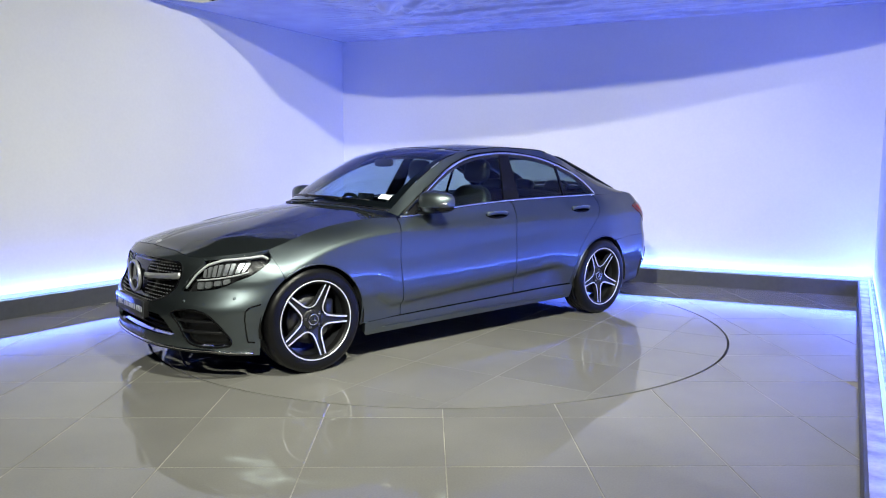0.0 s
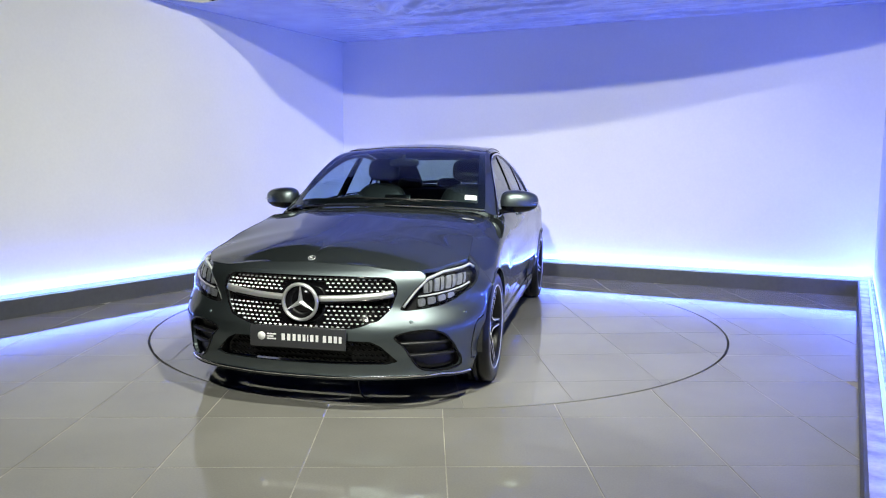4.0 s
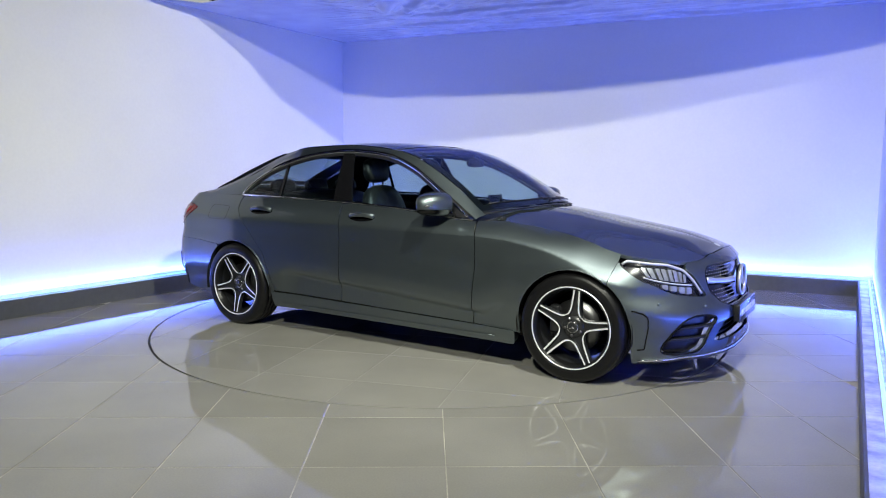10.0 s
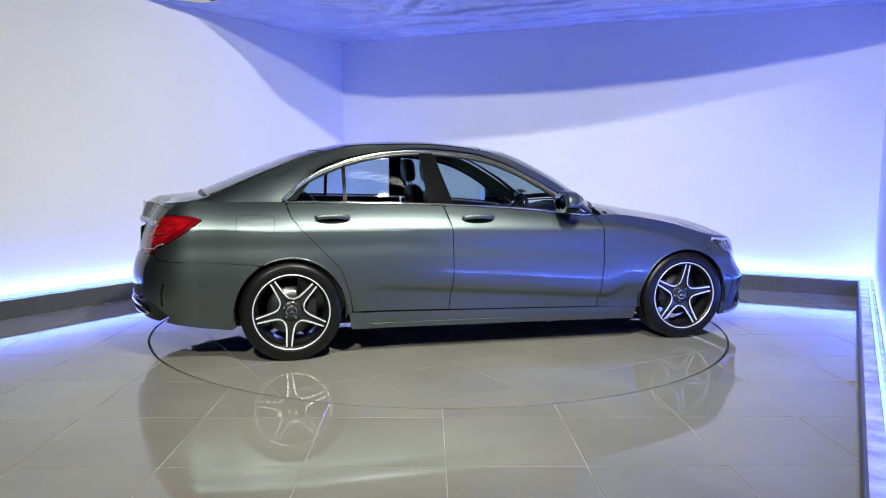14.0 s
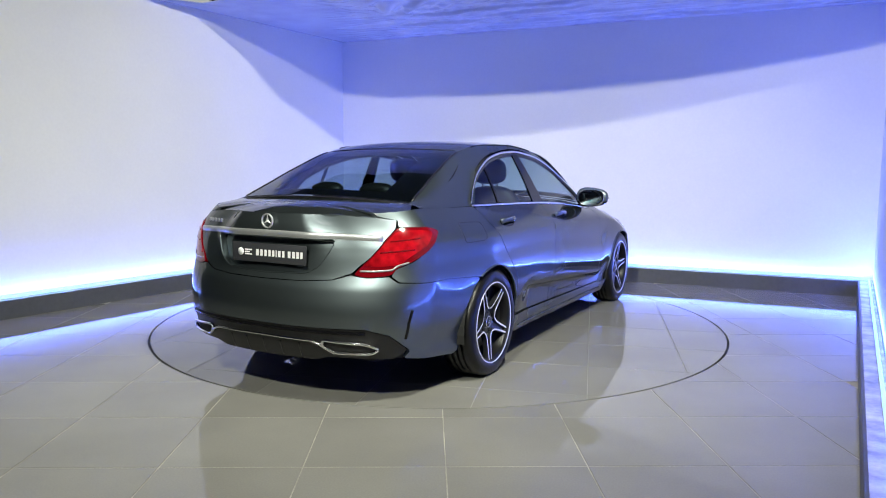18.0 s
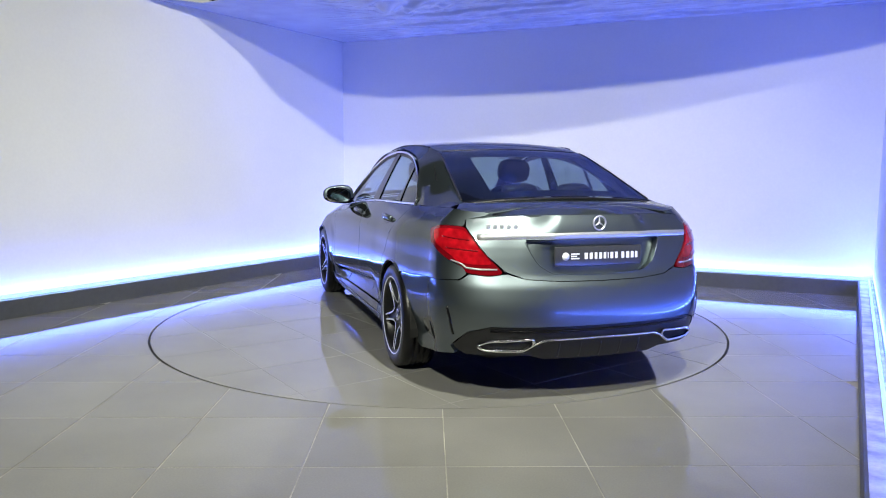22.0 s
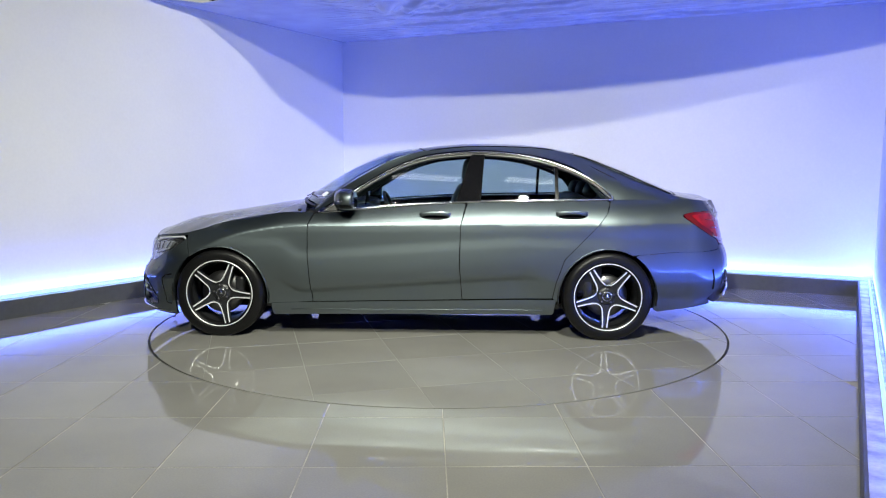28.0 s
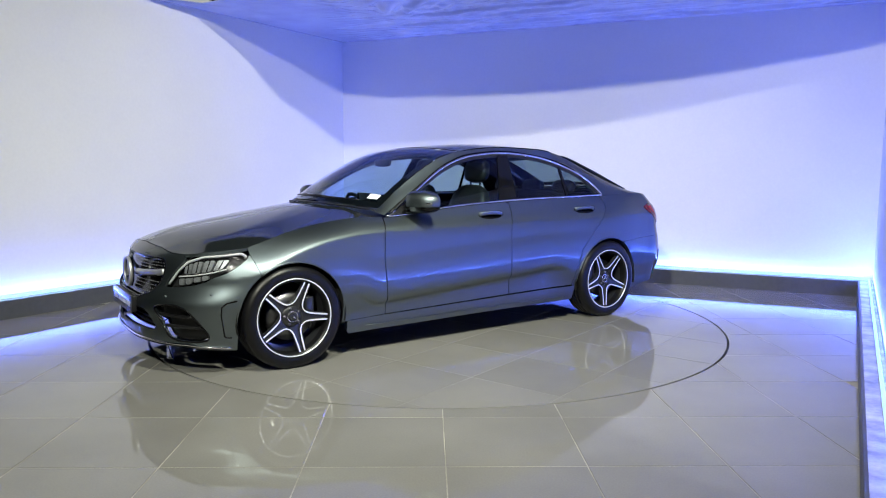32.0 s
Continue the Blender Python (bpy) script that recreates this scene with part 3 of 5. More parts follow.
HEAD_LOW = [on_x(1.6735, 0.732), on_x(1.690, 0.702), on_x(1.76, 0.655), on_x(1.822, 0.619), on_front(0.786, 0.596), on_front(0.747, 0.566), on_front(0.70, 0.547), on_front(0.62, 0.532), on_front(0.53, 0.525), on_front(0.498, 0.530)]
HEAD_IN = [on_front(0.515, 0.565), on_front(0.565, 0.635), on_front(0.615, 0.690), on_front(0.64, 0.712)]
HEAD_TOP = [on_front(0.70, 0.731), on_x(1.80, 0.741), on_x(1.72, 0.752), on_x(1.676, 0.756)]

def strip_on(pts, n, radius, mat, name, off=0.0, flat=0.7, closed=False, steps=8):
    ring = along(list(pts) + ([pts[0]] if closed else []), n + (1 if closed else 0))
    if closed:
        ring = ring[:-1]
    return sweep_tube([skin(p[0], p[1], off) for p in ring], radius, mat, name, flat, steps, closed)


# sides
fender = [(0.742, 0.262)] + ARCH_F + [on_x(1.6705, 0.730), on_x(1.672, 0.762)] + rim_line(1.66, 0.735, 12) + [(0.768, 0.824), (0.771, 0.617)]
both("front_wing", panel("front_wing", fender, M_PAINT, h=0.0125, crease=True), M_PAINT)
door_f = [(0.736, 0.262), (-0.360, 0.288), (-0.3395, 0.545), (-0.3455, 0.833), (-0.384, 0.982)] + [(x, rim_side(x) - 0.006) for x in np.linspace(-0.36, 0.725, 12)] + [(0.762, 0.824), (0.765, 0.617)]
door_r = [(-0.366, 0.289), (-1.02, 0.304), (-1.042, 0.427), (-1.099, 0.593), (-1.150, 0.645), (-1.218, 0.717), (-1.33, 0.835), (-1.405, 0.923), (-1.432, 1.000)] + \
    [(x, rim_side(x) - 0.006) for x in np.linspace(-1.42, -0.40, 12)] + [(-0.3515, 0.833), (-0.3455, 0.545)]
doors_f = both("front_door", panel("front_door", door_f, M_PAINT, h=0.0125, crease=True), M_PAINT)
doors_r = both("rear_door", panel("rear_door", door_r, M_PAINT, h=0.0125, crease=True), M_PAINT)
TAIL_LAMP = [on_x(-1.958, 0.914), on_x(-2.03, 0.936), on_x(-2.12, 0.940), on_rear(0.685, 0.938), on_rear(0.655, 0.88), on_rear(0.60, 0.79), on_rear(0.525, 0.700),
             on_rear(0.60, 0.690), on_rear(0.70, 0.702), on_x(-2.24, 0.735), on_x(-2.17, 0.770), on_x(-2.08, 0.825)]
quarter = [(-1.026, 0.304)] + ARCH_R + [on_x(-1.63, 0.632), on_x(-1.9, 0.650), on_x(-2.12, 0.655), on_rear(0.735, 0.668), on_rear(0.70, 0.698), on_x(-2.24, 0.731), on_x(-2.17, 0.766), on_x(-2.08, 0.821), on_x(-1.952, 0.914),
           on_x(-2.03, 0.940), on_x(-2.12, 0.944), on_rear(0.685, 0.942), on_rear(0.675, 0.975)] + rim_line(-2.22, -1.45, 10) + [(-1.411, 0.923), (-1.336, 0.835), (-1.224, 0.717), (-1.156, 0.645), (-1.105, 0.593), (-1.048, 0.427)]
both("rear_wing", panel("rear_wing", quarter, M_PAINT, h=0.0125, crease=True), M_PAINT)
sill = [(1.045, 0.252), (1.035, 0.165), (-1.03, 0.185), (-1.05, 0.296)]
both("side_skirt", panel("side_skirt", rounded(sill, 0.012), M_PAINT, off=0.012, depth=0.05), M_PAINT)
skirt_line = [skin(x, 0.205 + 0.012 * (0.9 - x) / 1.8, 0.016) for x in np.linspace(0.9, -0.95, 30)]
both("skirt_crease", sweep_tube(skirt_line, 0.003, M_PAINT, "skirt_crease", 0.8, 6), M_PAINT)

for arch in (ARCH_F, ARCH_R):
    both("arch_lip", strip_on(arch, 40, 0.006, M_PAINT, "arch_lip", 0.001, 0.9, steps=8), M_PAINT)

# front bumper with its openings
GRILLE = [on_front(0.0, 0.694), on_front(0.25, 0.694), on_front(0.43, 0.688), on_front(0.470, 0.668), on_front(0.480, 0.62), on_front(0.455, 0.54), on_front(0.40, 0.482), on_front(0.28, 0.445), on_front(0.0, 0.430)]
GRILLE = GRILLE + [(2 * S_NOSE - s, z) for s, z in reversed(GRILLE[1:-1])]
INTAKE = [on_front(0.0, 0.385), on_front(0.37, 0.380), on_front(0.42, 0.356), on_front(0.505, 0.276), on_front(0.45, 0.262), on_front(0.0, 0.256)]
INTAKE = INTAKE + [(2 * S_NOSE - s, z) for s, z in reversed(INTAKE[1:-1])]
SIDE_IN = [on_front(y, z) for y, z in ((0.475, 0.405), (0.56, 0.428), (0.65, 0.434), (0.72, 0.410), (0.757, 0.345), (0.786, 0.262), (0.784, 0.224), (0.74, 0.212), (0.66, 0.216), (0.60, 0.235), (0.565, 0.29), (0.535, 0.352))]
SIDE_IN = rounded(SIDE_IN, 0.03)
SIDE_IN_R = [(2 * S_NOSE - s, z) for s, z in SIDE_IN]
bottom = [on_x(1.765, 0.150), on_x(1.95, 0.174), on_front(0.70, 0.186), on_front(0.45, 0.188), on_front(0.2, 0.182), on_front(0.0, 0.180)]
left_top = [on_front(0.0, rim_front(0.0) - 0.002), on_front(0.15, rim_front(0.15) - 0.002), on_front(0.33, rim_front(0.33) - 0.002), on_front(0.48, rim_front(0.48) - 0.002), on_front(0.58, rim_front(0.58) - 0.004)] + \
    HEAD_IN[::-1][1:] + HEAD_LOW[::-1]
half = left_top + ARCH_F2[::1] + bottom
full = half + [(2 * S_NOSE - s, z) for s, z in reversed(half[1:-1])]
fit_part("front_bumper", panel("front_bumper", full, M_PAINT, [GRILLE, INTAKE, SIDE_IN, SIDE_IN_R], h=0.0125, depth=0.02), M_PAINT)


def tray(name, outline, mat, depth):
    """A dark recess behind an opening."""
    return panel(name, outline, mat, h=0.03, off=-depth, depth=0.0)


fit_part("grille_back", tray("grille_back", GRILLE, M_GLOSSBLACK, 0.035), M_GLOSSBLACK)
fit_part("intake_back", tray("intake_back", INTAKE, M_BLACK, 0.06), M_BLACK)
for o in (SIDE_IN, SIDE_IN_R):
    fit_part("vent_back", tray("vent_back", o, M_BLACK, 0.045), M_BLACK)



for o in (SIDE_IN, SIDE_IN_R):
    sgn = 1 if o is SIDE_IN else -1
    for z, y0, y1 in ((0.362, 0.50, 0.735), (0.300, 0.545, 0.765)):
        a, b = on_front(y0 * sgn, z), on_front(y1 * sgn, z - 0.005)
        fit_part("vent_fin", strip_on([a, b], 14, 0.010, M_BLACK, "vent_fin", -0.022, 1.5), M_BLACK)
    fit_part("vent_rim", strip_on(o, 70, 0.005, M_GLOSSBLACK, "vent_rim", 0.0, 1.0, True, 6), M_GLOSSBLACK)
fit_part("grille_frame", strip_on(GRILLE, 120, 0.006, M_GLOSSBLACK, "grille_frame", -0.003, 1.0, True, 6), M_GLOSSBLACK)

# mesh of the lower intake, one piece
vs, fs = [], []
for i in range(-16, 17):
    for j in range(5):
        y, z = i * 0.030 + (0.015 if j % 2 else 0), 0.272 + j * 0.026
        if abs(y) > 0.47 - 0.9 * max(0, z - 0.27):
            continue
        s, zz = on_front(y, z)
        p = skin(s, zz, -0.045)
        b0 = len(vs)
        for dy, dz in ((-0.015, 0), (0, 0.009), (0.015, 0), (0, -0.009)):
            vs.append((p.x, p.y + dy, p.z + dz))
        for dy, dz in ((-0.011, 0), (0, 0.006), (0.011, 0), (0, -0.006)):
            vs.append((p.x - 0.012, p.y + dy, p.z + dz))
        fs += [(b0 + k, b0 + (k + 1) % 4, b0 + 4 + (k + 1) % 4, b0 + 4 + k) for k in range(4)]
tagged(fit_part("intake_mesh", mesh_from("intake_mesh", vs, fs, M_GLOSSBLACK), M_GLOSSBLACK, None, "black honeycomb mesh"), kind="stuff")

# the grille's bright studs, two bars and the round badge
vs, fs = [], []
grille_np = np.array(GRILLE)
for j in range(13):
    z = 0.449 + j * 0.0195
    for i in range(-28, 29):
        y = (i + (0.5 if j % 2 else 0)) * 0.0285
        if abs(y) < 0.118 and abs(z - 0.567) < 0.11:
            continue
        if abs(z - 0.585) < 0.028:
            continue
        s, zz = on_front(y, z)
        if not inside_of(GRILLE, np.array([[s, z]]))[0] or min(np.hypot(grille_np[:, 0] - s, grille_np[:, 1] - z)) < 0.008:
            continue
        p = skin(s, zz, -0.012)
        b0 = len(vs)
        for dy, dz in ((-0.0088, -0.001), (-0.0042, 0.0036), (0.0042, 0.0036), (0.0088, -0.001), (0.0042, -0.0036), (-0.0042, -0.0036)):
            vs.append((p.x, p.y + dy, p.z + dz))
        vs.append((p.x + 0.006, p.y, p.z))
        fs += [(b0 + k, b0 + (k + 1) % 6, b0 + 6) for k in range(6)]
tagged(fit_part("grille_studs", mesh_from("grille_studs", vs, fs, M_STUD), M_STUD, None, "rows of small chrome studs"), kind="stuff")
for sgn in (1, -1):
    a = [on_front(sgn * y, z) for y, z in ((0.09, 0.580), (0.25, 0.587), (0.40, 0.600), (0.465, 0.612))]
    ob = fit_part("grille_bar", strip_on(a, 24, 0.019, M_SATIN, "grille_bar", -0.006, 0.55), M_SATIN, None, "silver grille bar")
    a = [on_front(sgn * y, z) for y, z in ((0.09, 0.5625), (0.25, 0.5695), (0.40, 0.582))]
    part("bar_shadow_gap", strip_on(a, 20, 0.006, M_GLOSSBLACK, "bar_shadow_gap", -0.001, 0.6), M_GLOSSBLACK, ob)


def badge(radius, ring, x, z, face, name, backing=None, lean=0.0):
    """A plain round badge with three arms, that looks along +x (face 1) or -x."""
    holder = lathe([(radius, -ring), (radius + ring * 0.4, 0), (radius, ring), (radius - ring, ring * 0.9), (radius - ring * 1.2, 0), (radius - ring, -ring)], 48, M_SATIN, name, closed=True)
    ob = fit_part(name, holder, M_SATIN, None, "round chrome badge with three arms")
    ob.matrix_basis = Matrix.Translation(CAR_AT + Vector((x, 0, z))) @ Matrix.Rotation(radians(lean), 4, "Y") @ Matrix.Rotation(radians(-90 * face), 4, "Z")
    for k in range(3):
        a = math.pi / 2 + k * 2 * math.pi / 3
        d, n = Vector((math.cos(a), 0, math.sin(a))), Vector((-math.sin(a), 0, math.cos(a)))
        r = radius - ring * 0.5
        w = radius * 0.15
        vs = [d * r, n * w - d * w * 0.6, -n * w - d * w * 0.6, Vector((0, ring * 0.9, 0)), d * r + Vector((0, -ring * 0.4, 0)), n * w + Vector((0, -ring, 0)), -n * w + Vector((0, -ring, 0))]
        part("badge_arm", mesh_from("badge_arm", vs, [(0, 1, 3), (0, 3, 2), (4, 6, 5), (0, 4, 5, 1), (0, 2, 6, 4), (1, 5, 6, 2), (1, 2, 3)], M_SATIN), M_SATIN, ob)
    if backing:
        part("badge_disc", lathe([(0.0005, -0.006), (radius, -0.006), (radius, -0.02), (0.0005, -0.02)], 40, backing, "badge_disc"), backing, ob, "black badge disc")
    return ob


badge(0.096, 0.011, 2.192, 0.567, 1, "front_badge", M_GLOSSBLACK)
badge(0.020, 0.003, 2.035, 0.774, 1, "hood_badge", None, -62)
# bright lip
lip = [on_x(1.80, 0.170), on_x(1.95, 0.186), on_front(0.70, 0.198), on_front(0.45, 0.200), on_front(0.2, 0.194), on_front(0.0, 0.192)]
lip = lip + [(2 * S_NOSE - s, z) for s, z in reversed(lip[:-1])]
fit_part("lip_trim", strip_on(lip, 80, 0.006, M_CHROME, "lip_trim", 0.006, 0.9), M_CHROME, None, "chrome trim along the lip")
fit_part("splitter", strip_on([(s, z - 0.012) for s, z in lip], 80, 0.006, M_BLACK, "splitter", 0.0, 1.6), M_BLACK)
# side air slots ahead of the wheels, parking sensors, tow cap
for sgn in (1, -1):
    a = [on_x(1.775, 0.462), on_x(1.835, 0.448), on_x(1.862, 0.425), on_x(1.860, 0.37), on_x(1.845, 0.29), on_x(1.838, 0.240), on_x(1.80, 0.234)]
    if sgn < 0:
        a = [(2 * S_NOSE - s, z) for s, z in a]
    fit_part("air_slot", strip_on(a, 30, 0.006, M_GLOSSBLACK, "air_slot", -0.003, 0.8), M_GLOSSBLACK)
    for y, z in ((0.80, 0.50), (0.56, 0.475), (0.20, 0.405)):
        s, zz = on_front(y * sgn, z)
        p, q = skin(s, zz, 0.0), skin(s, zz, 0.004)
        me = lathe([(0.0004, 0.004), (0.008, 0.003), (0.010, -0.002)], 14, M_PAINT, "parking_sensor")
        ob = fit_part("parking_sensor", me, M_PAINT)
        ob.matrix_basis = Matrix.Translation(CAR_AT + p) @ (q - p).to_track_quat("Y", "Z").to_matrix().to_4x4()

# headlamps
HEAD = HEAD_TOP + HEAD_LOW + HEAD_IN
bar_at = curve((0.58, 0.592), (0.68, 0.605), (0.78, 0.630), (0.82, 0.652))
brow_at = curve((0.60, 0.662), (0.65, 0.700), (0.70, 0.714), (0.78, 0.724), (0.82, 0.727))
foot_at = curve((0.55, 0.530), (0.62, 0.535), (0.70, 0.550), (0.747, 0.568), (0.80, 0.606))
for sgn in (1, -1):
    def side_s(pts):
        return pts if sgn > 0 else [(2 * S_NOSE - s, z) for s, z in pts]
    out = side_s(HEAD)
    lamp = fit_part("headlamp", panel("headlamp", out, M_LAMPDARK, h=0.012, off=-0.045, depth=0.0), M_LAMPDARK, None, "clear headlamp with bright reflector cells")
    part("lamp_cover", panel("lamp_cover", out, M_LENS, h=0.014, off=0.001, depth=0.01), M_LENS, lamp, "clear lamp cover")
    guide = side_s([on_front(0.516, 0.545), on_front(0.570, 0.622), on_front(0.622, 0.686), on_front(0.69, 0.718), on_x(1.80, 0.731), on_x(1.71, 0.740), on_x(1.69, 0.722)])
    part("light_guide", strip_on(guide, 36, 0.0075, M_DRL, "light_guide", -0.016, 1.0), M_DRL, lamp, "white running-light guide")
    shelf = side_s([on_front(y, bar_at(y)) for y in (0.585, 0.63, 0.68, 0.73, 0.78, 0.815)])
    part("middle_bar", strip_on(shelf, 24, 0.0045, M_DRL, "middle_bar", -0.014, 1.2, steps=8), M_DRL, lamp, "bright bar between the rows of cells")
    for k, (y0, y1) in enumerate(((0.612, 0.650), (0.660, 0.704), (0.714, 0.756), (0.766, 0.800))):
        cell = side_s([on_front(y0, bar_at(y0) + 0.013), on_front(y1, bar_at(y1) + 0.013), on_front(y1 - 0.004, brow_at(y1) - 0.018), on_front(y0 - 0.004, brow_at(y0) - 0.018)])
        ob = part("upper_cell", panel("upper_cell", rounded(cell, 0.007, 2), M_LAMPCELL, h=0.007, off=-0.022, depth=0.020), M_LAMPCELL, lamp)
        ym = (y0 + y1) / 2
        rib = side_s([on_front(ym + 0.004, bar_at(ym) + 0.016), on_front(ym, brow_at(ym) - 0.022)])
        part("cell_rib", strip_on(rib, 5, 0.0035, M_LAMPDARK, "cell_rib", -0.019, 1.0, steps=6), M_LAMPDARK, ob)
    for y0, y1 in ((0.588, 0.622), (0.634, 0.670), (0.682, 0.716), (0.727, 0.756)):
        cell = side_s([on_front(y0, foot_at(y0) + 0.014), on_front(y1, foot_at(y1) + 0.014), on_front(y1 - 0.004, bar_at(y1) - 0.013), on_front(y0 - 0.004, bar_at(y0) - 0.013)])
        part("lower_cell", panel("lower_cell", rounded(cell, 0.008, 2), M_LAMPCELL, h=0.006, off=-0.018, depth=0.016), M_LAMPCELL, lamp)

# number-plate shaped show plates with bars in place of lettering
def show_plate(name, x, z, width, height, face, lean=0.0):
    ob = fit_part(name, box_bm((0.008, width, height), (0, 0, 0), 0.003), M_PLATE, None, "charcoal show plate with pale printed bars")
    ob.matrix_basis = Matrix.Translation(CAR_AT + Vector((x, 0, z))) @ Matrix.Rotation(radians(0 if face > 0 else 180), 4, "Z") @ Matrix.Rotation(radians(lean), 4, "Y")
    kit = width / 0.52
    word = [(-0.075, 0.030), (-0.045, 0.028), (-0.016, 0.026), (0.012, 0.026), (0.038, 0.024), (0.058, 0.010), (0.080, 0.028), (0.108, 0.024), (0.148, 0.028), (0.178, 0.030), (0.206, 0.028), (0.231, 0.024)]
    for y, w in word:
        part("printed_bar", box_bm((0.0012, w * 0.62 * kit, 0.034 * kit), (0.0048, y * kit, 0)), M_INK, ob)
    part("printed_disc", lathe([(0.0004, 0.0006), (0.021 * kit, 0.0006), (0.021 * kit, -0.0006)], 24, M_INK, "printed_disc"), M_INK, ob).matrix_basis = pose(0.0046, -0.195 * kit, 0, 0, 0, -90)
    for k, w in enumerate((0.05, 0.035, 0.05)):
        part("printed_bar", box_bm((0.0012, w * kit, 0.007 * kit), (0.0048, (-0.165 + w / 2) * kit, (0.012 - 0.012 * k) * kit)), M_INK, ob)
    return ob


show_plate("front_plate", 2.232, 0.392, 0.52, 0.111, 1, -2)
fit_part("plate_holder", box_bm((0.03, 0.50, 0.10), (2.212, 0, 0.392), 0.004), M_BLACK)

# ---- top panels ----
def patch(nu, nv, f):
    vs = [f(i / nu, j / nv) for j in range(nv + 1) for i in range(nu + 1)]
    fs = [(j * (nu + 1) + i, j * (nu + 1) + i + 1, (j + 1) * (nu + 1) + i + 1, (j + 1) * (nu + 1) + i) for j in range(nv) for i in range(nu)]
    return vs, fs


def folded(name, vs, fs, mat, depth=0.012):
    """Folds the rim of an upper panel down."""
    me = mesh_from(name, vs, fs, mat, True)
    bm = bmesh.new()
    bm.from_mesh(me)
    bmesh.ops.remove_doubles(bm, verts=bm.verts, dist=0.0004)
    bmesh.ops.recalc_face_normals(bm, faces=bm.faces)
    up = sum((f.normal.z for f in bm.faces))
    if up < 0:
        bmesh.ops.reverse_faces(bm, faces=bm.faces)
    rim = [e for e in bm.edges if e.is_boundary]
    if depth:
        ext = bmesh.ops.extrude_edge_only(bm, edges=rim)
        for v in (g for g in ext["geom"] if isinstance(g, bmesh.types.BMVert)):
            v.co.z -= depth
        for e in rim:
            e.smooth = False
    for f in bm.faces:
        f.smooth = True
    bm.to_mesh(me)
    bm.free()
    return me


hood_mid = curve((0.80, 0.994), (0.95, 0.984), (1.115, 0.962), (1.35, 0.920), (1.585, 0.880), (1.82, 0.838), (1.95, 0.806), (2.03, 0.778), (2.08, 0.760))
# hood boundary, from the cowl corner forwards and round to the middle of the nose
edge = [skin(*on_x(x, rim_side(x) - 0.002)) for x in np.linspace(0.80, 1.70, 16)]
edge += [skin(*on_front(y, rim_front(y) + 0.002)) for y in (0.66, 0.60, 0.54, 0.48, 0.41, 0.33, 0.25, 0.17, 0.08, 0.0)]
edge = [Vector((p.x, p.y - 0.004 if p.y > 0.3 else p.y, p.z)) for p in edge]
edge = [Vector(p) for p in along(edge, 46)]
nose_x = edge[-1].x


def hood_at(u, v, sgn):
    k = u * (len(edge) - 1)
    i = min(int(k), len(edge) - 2)
    b = edge[i].lerp(edge[i + 1], k - i)
    xc = 0.93 + (nose_x - 0.93) * u ** 1.0
    c = Vector((xc, 0, hood_mid(xc)))
    if u > 0.97:
        c.z = c.z + (edge[-1].z - c.z) * (u - 0.97) / 0.03
    p = c.lerp(b, v)
    p.z = b.z + (c.z - b.z) * (1 - v ** 2.4)
    ridge = math.exp(-((v - 0.62) / 0.10) ** 2) * 0.008 * (1 - u) * (1 - v)
    return Vector((p.x, p.y * sgn, p.z + ridge))


def fair(nu, nv, f, keep=0.15):
    """Heights of a half panel (v from its middle line to its rim) bent as a stiff sheet that is held at its rim and near its middle line."""
    pts = [[f(i / nu, j / nv, 1) for j in range(nv + 1)] for i in range(nu + 1)]
    index = lambda i, j: i * (nv + 1) + abs(j)
    n = (nu + 1) * (nv + 1)
    ata, atb = np.zeros((n, n)), np.zeros(n)

    def soft(terms, value, weight):
        for a, ca in terms:
            atb[a] += weight * ca * value
            for b, cb in terms:
                ata[a, b] += weight * ca * cb

    for i in range(nu + 1):
        for j in range(nv + 1):
            if 0 < i < nu:
                soft([(index(i - 1, j), 1), (index(i, j), -2), (index(i + 1, j), 1)], 0, 1)
            if j < nv:
                soft([(index(i, j - 1), 1), (index(i, j), -2), (index(i, j + 1), 1)], 0, 1)
            if i < nu and j < nv:
                soft([(index(i, j), 1), (index(i + 1, j), -1), (index(i, j + 1), -1), (index(i + 1, j + 1), 1)], 0, 1)
            z = pts[i][j].z
            if j == nv or i in (0, nu):
                soft([(index(i, j), 1)], z, 1e4)
            elif j == 0:
                soft([(index(i, j), 1)], z, keep)
    out = np.linalg.solve(ata, atb)
    return [[Vector((pts[i][j].x, pts[i][j].y, out[index(i, j)])) for j in range(nv + 1)] for i in range(nu + 1)]


HOOD_GRID = fair(40, 20, hood_at)
vs1, fs1 = patch(40, 20, lambda u, v: HOOD_GRID[round(u * 40)][round(v * 20)])
vs2, fs2 = [(p.x, -p.y, p.z) for p in vs1], fs1
fit_part("hood", folded("hood", vs1 + vs2, fs1 + [tuple(k + len(vs1) for k in f) for f in fs2], M_PAINT, 0.02), M_PAINT)


def bent(pts):
    """A smooth path through a few 3D points."""
    fx = [curve(*[(i, p[k]) for i, p in enumerate(pts)]) for k in range(3)]
    n = len(pts) - 1
    return lambda t: Vector((fx[0](t * n), fx[1](t * n), fx[2](t * n)))


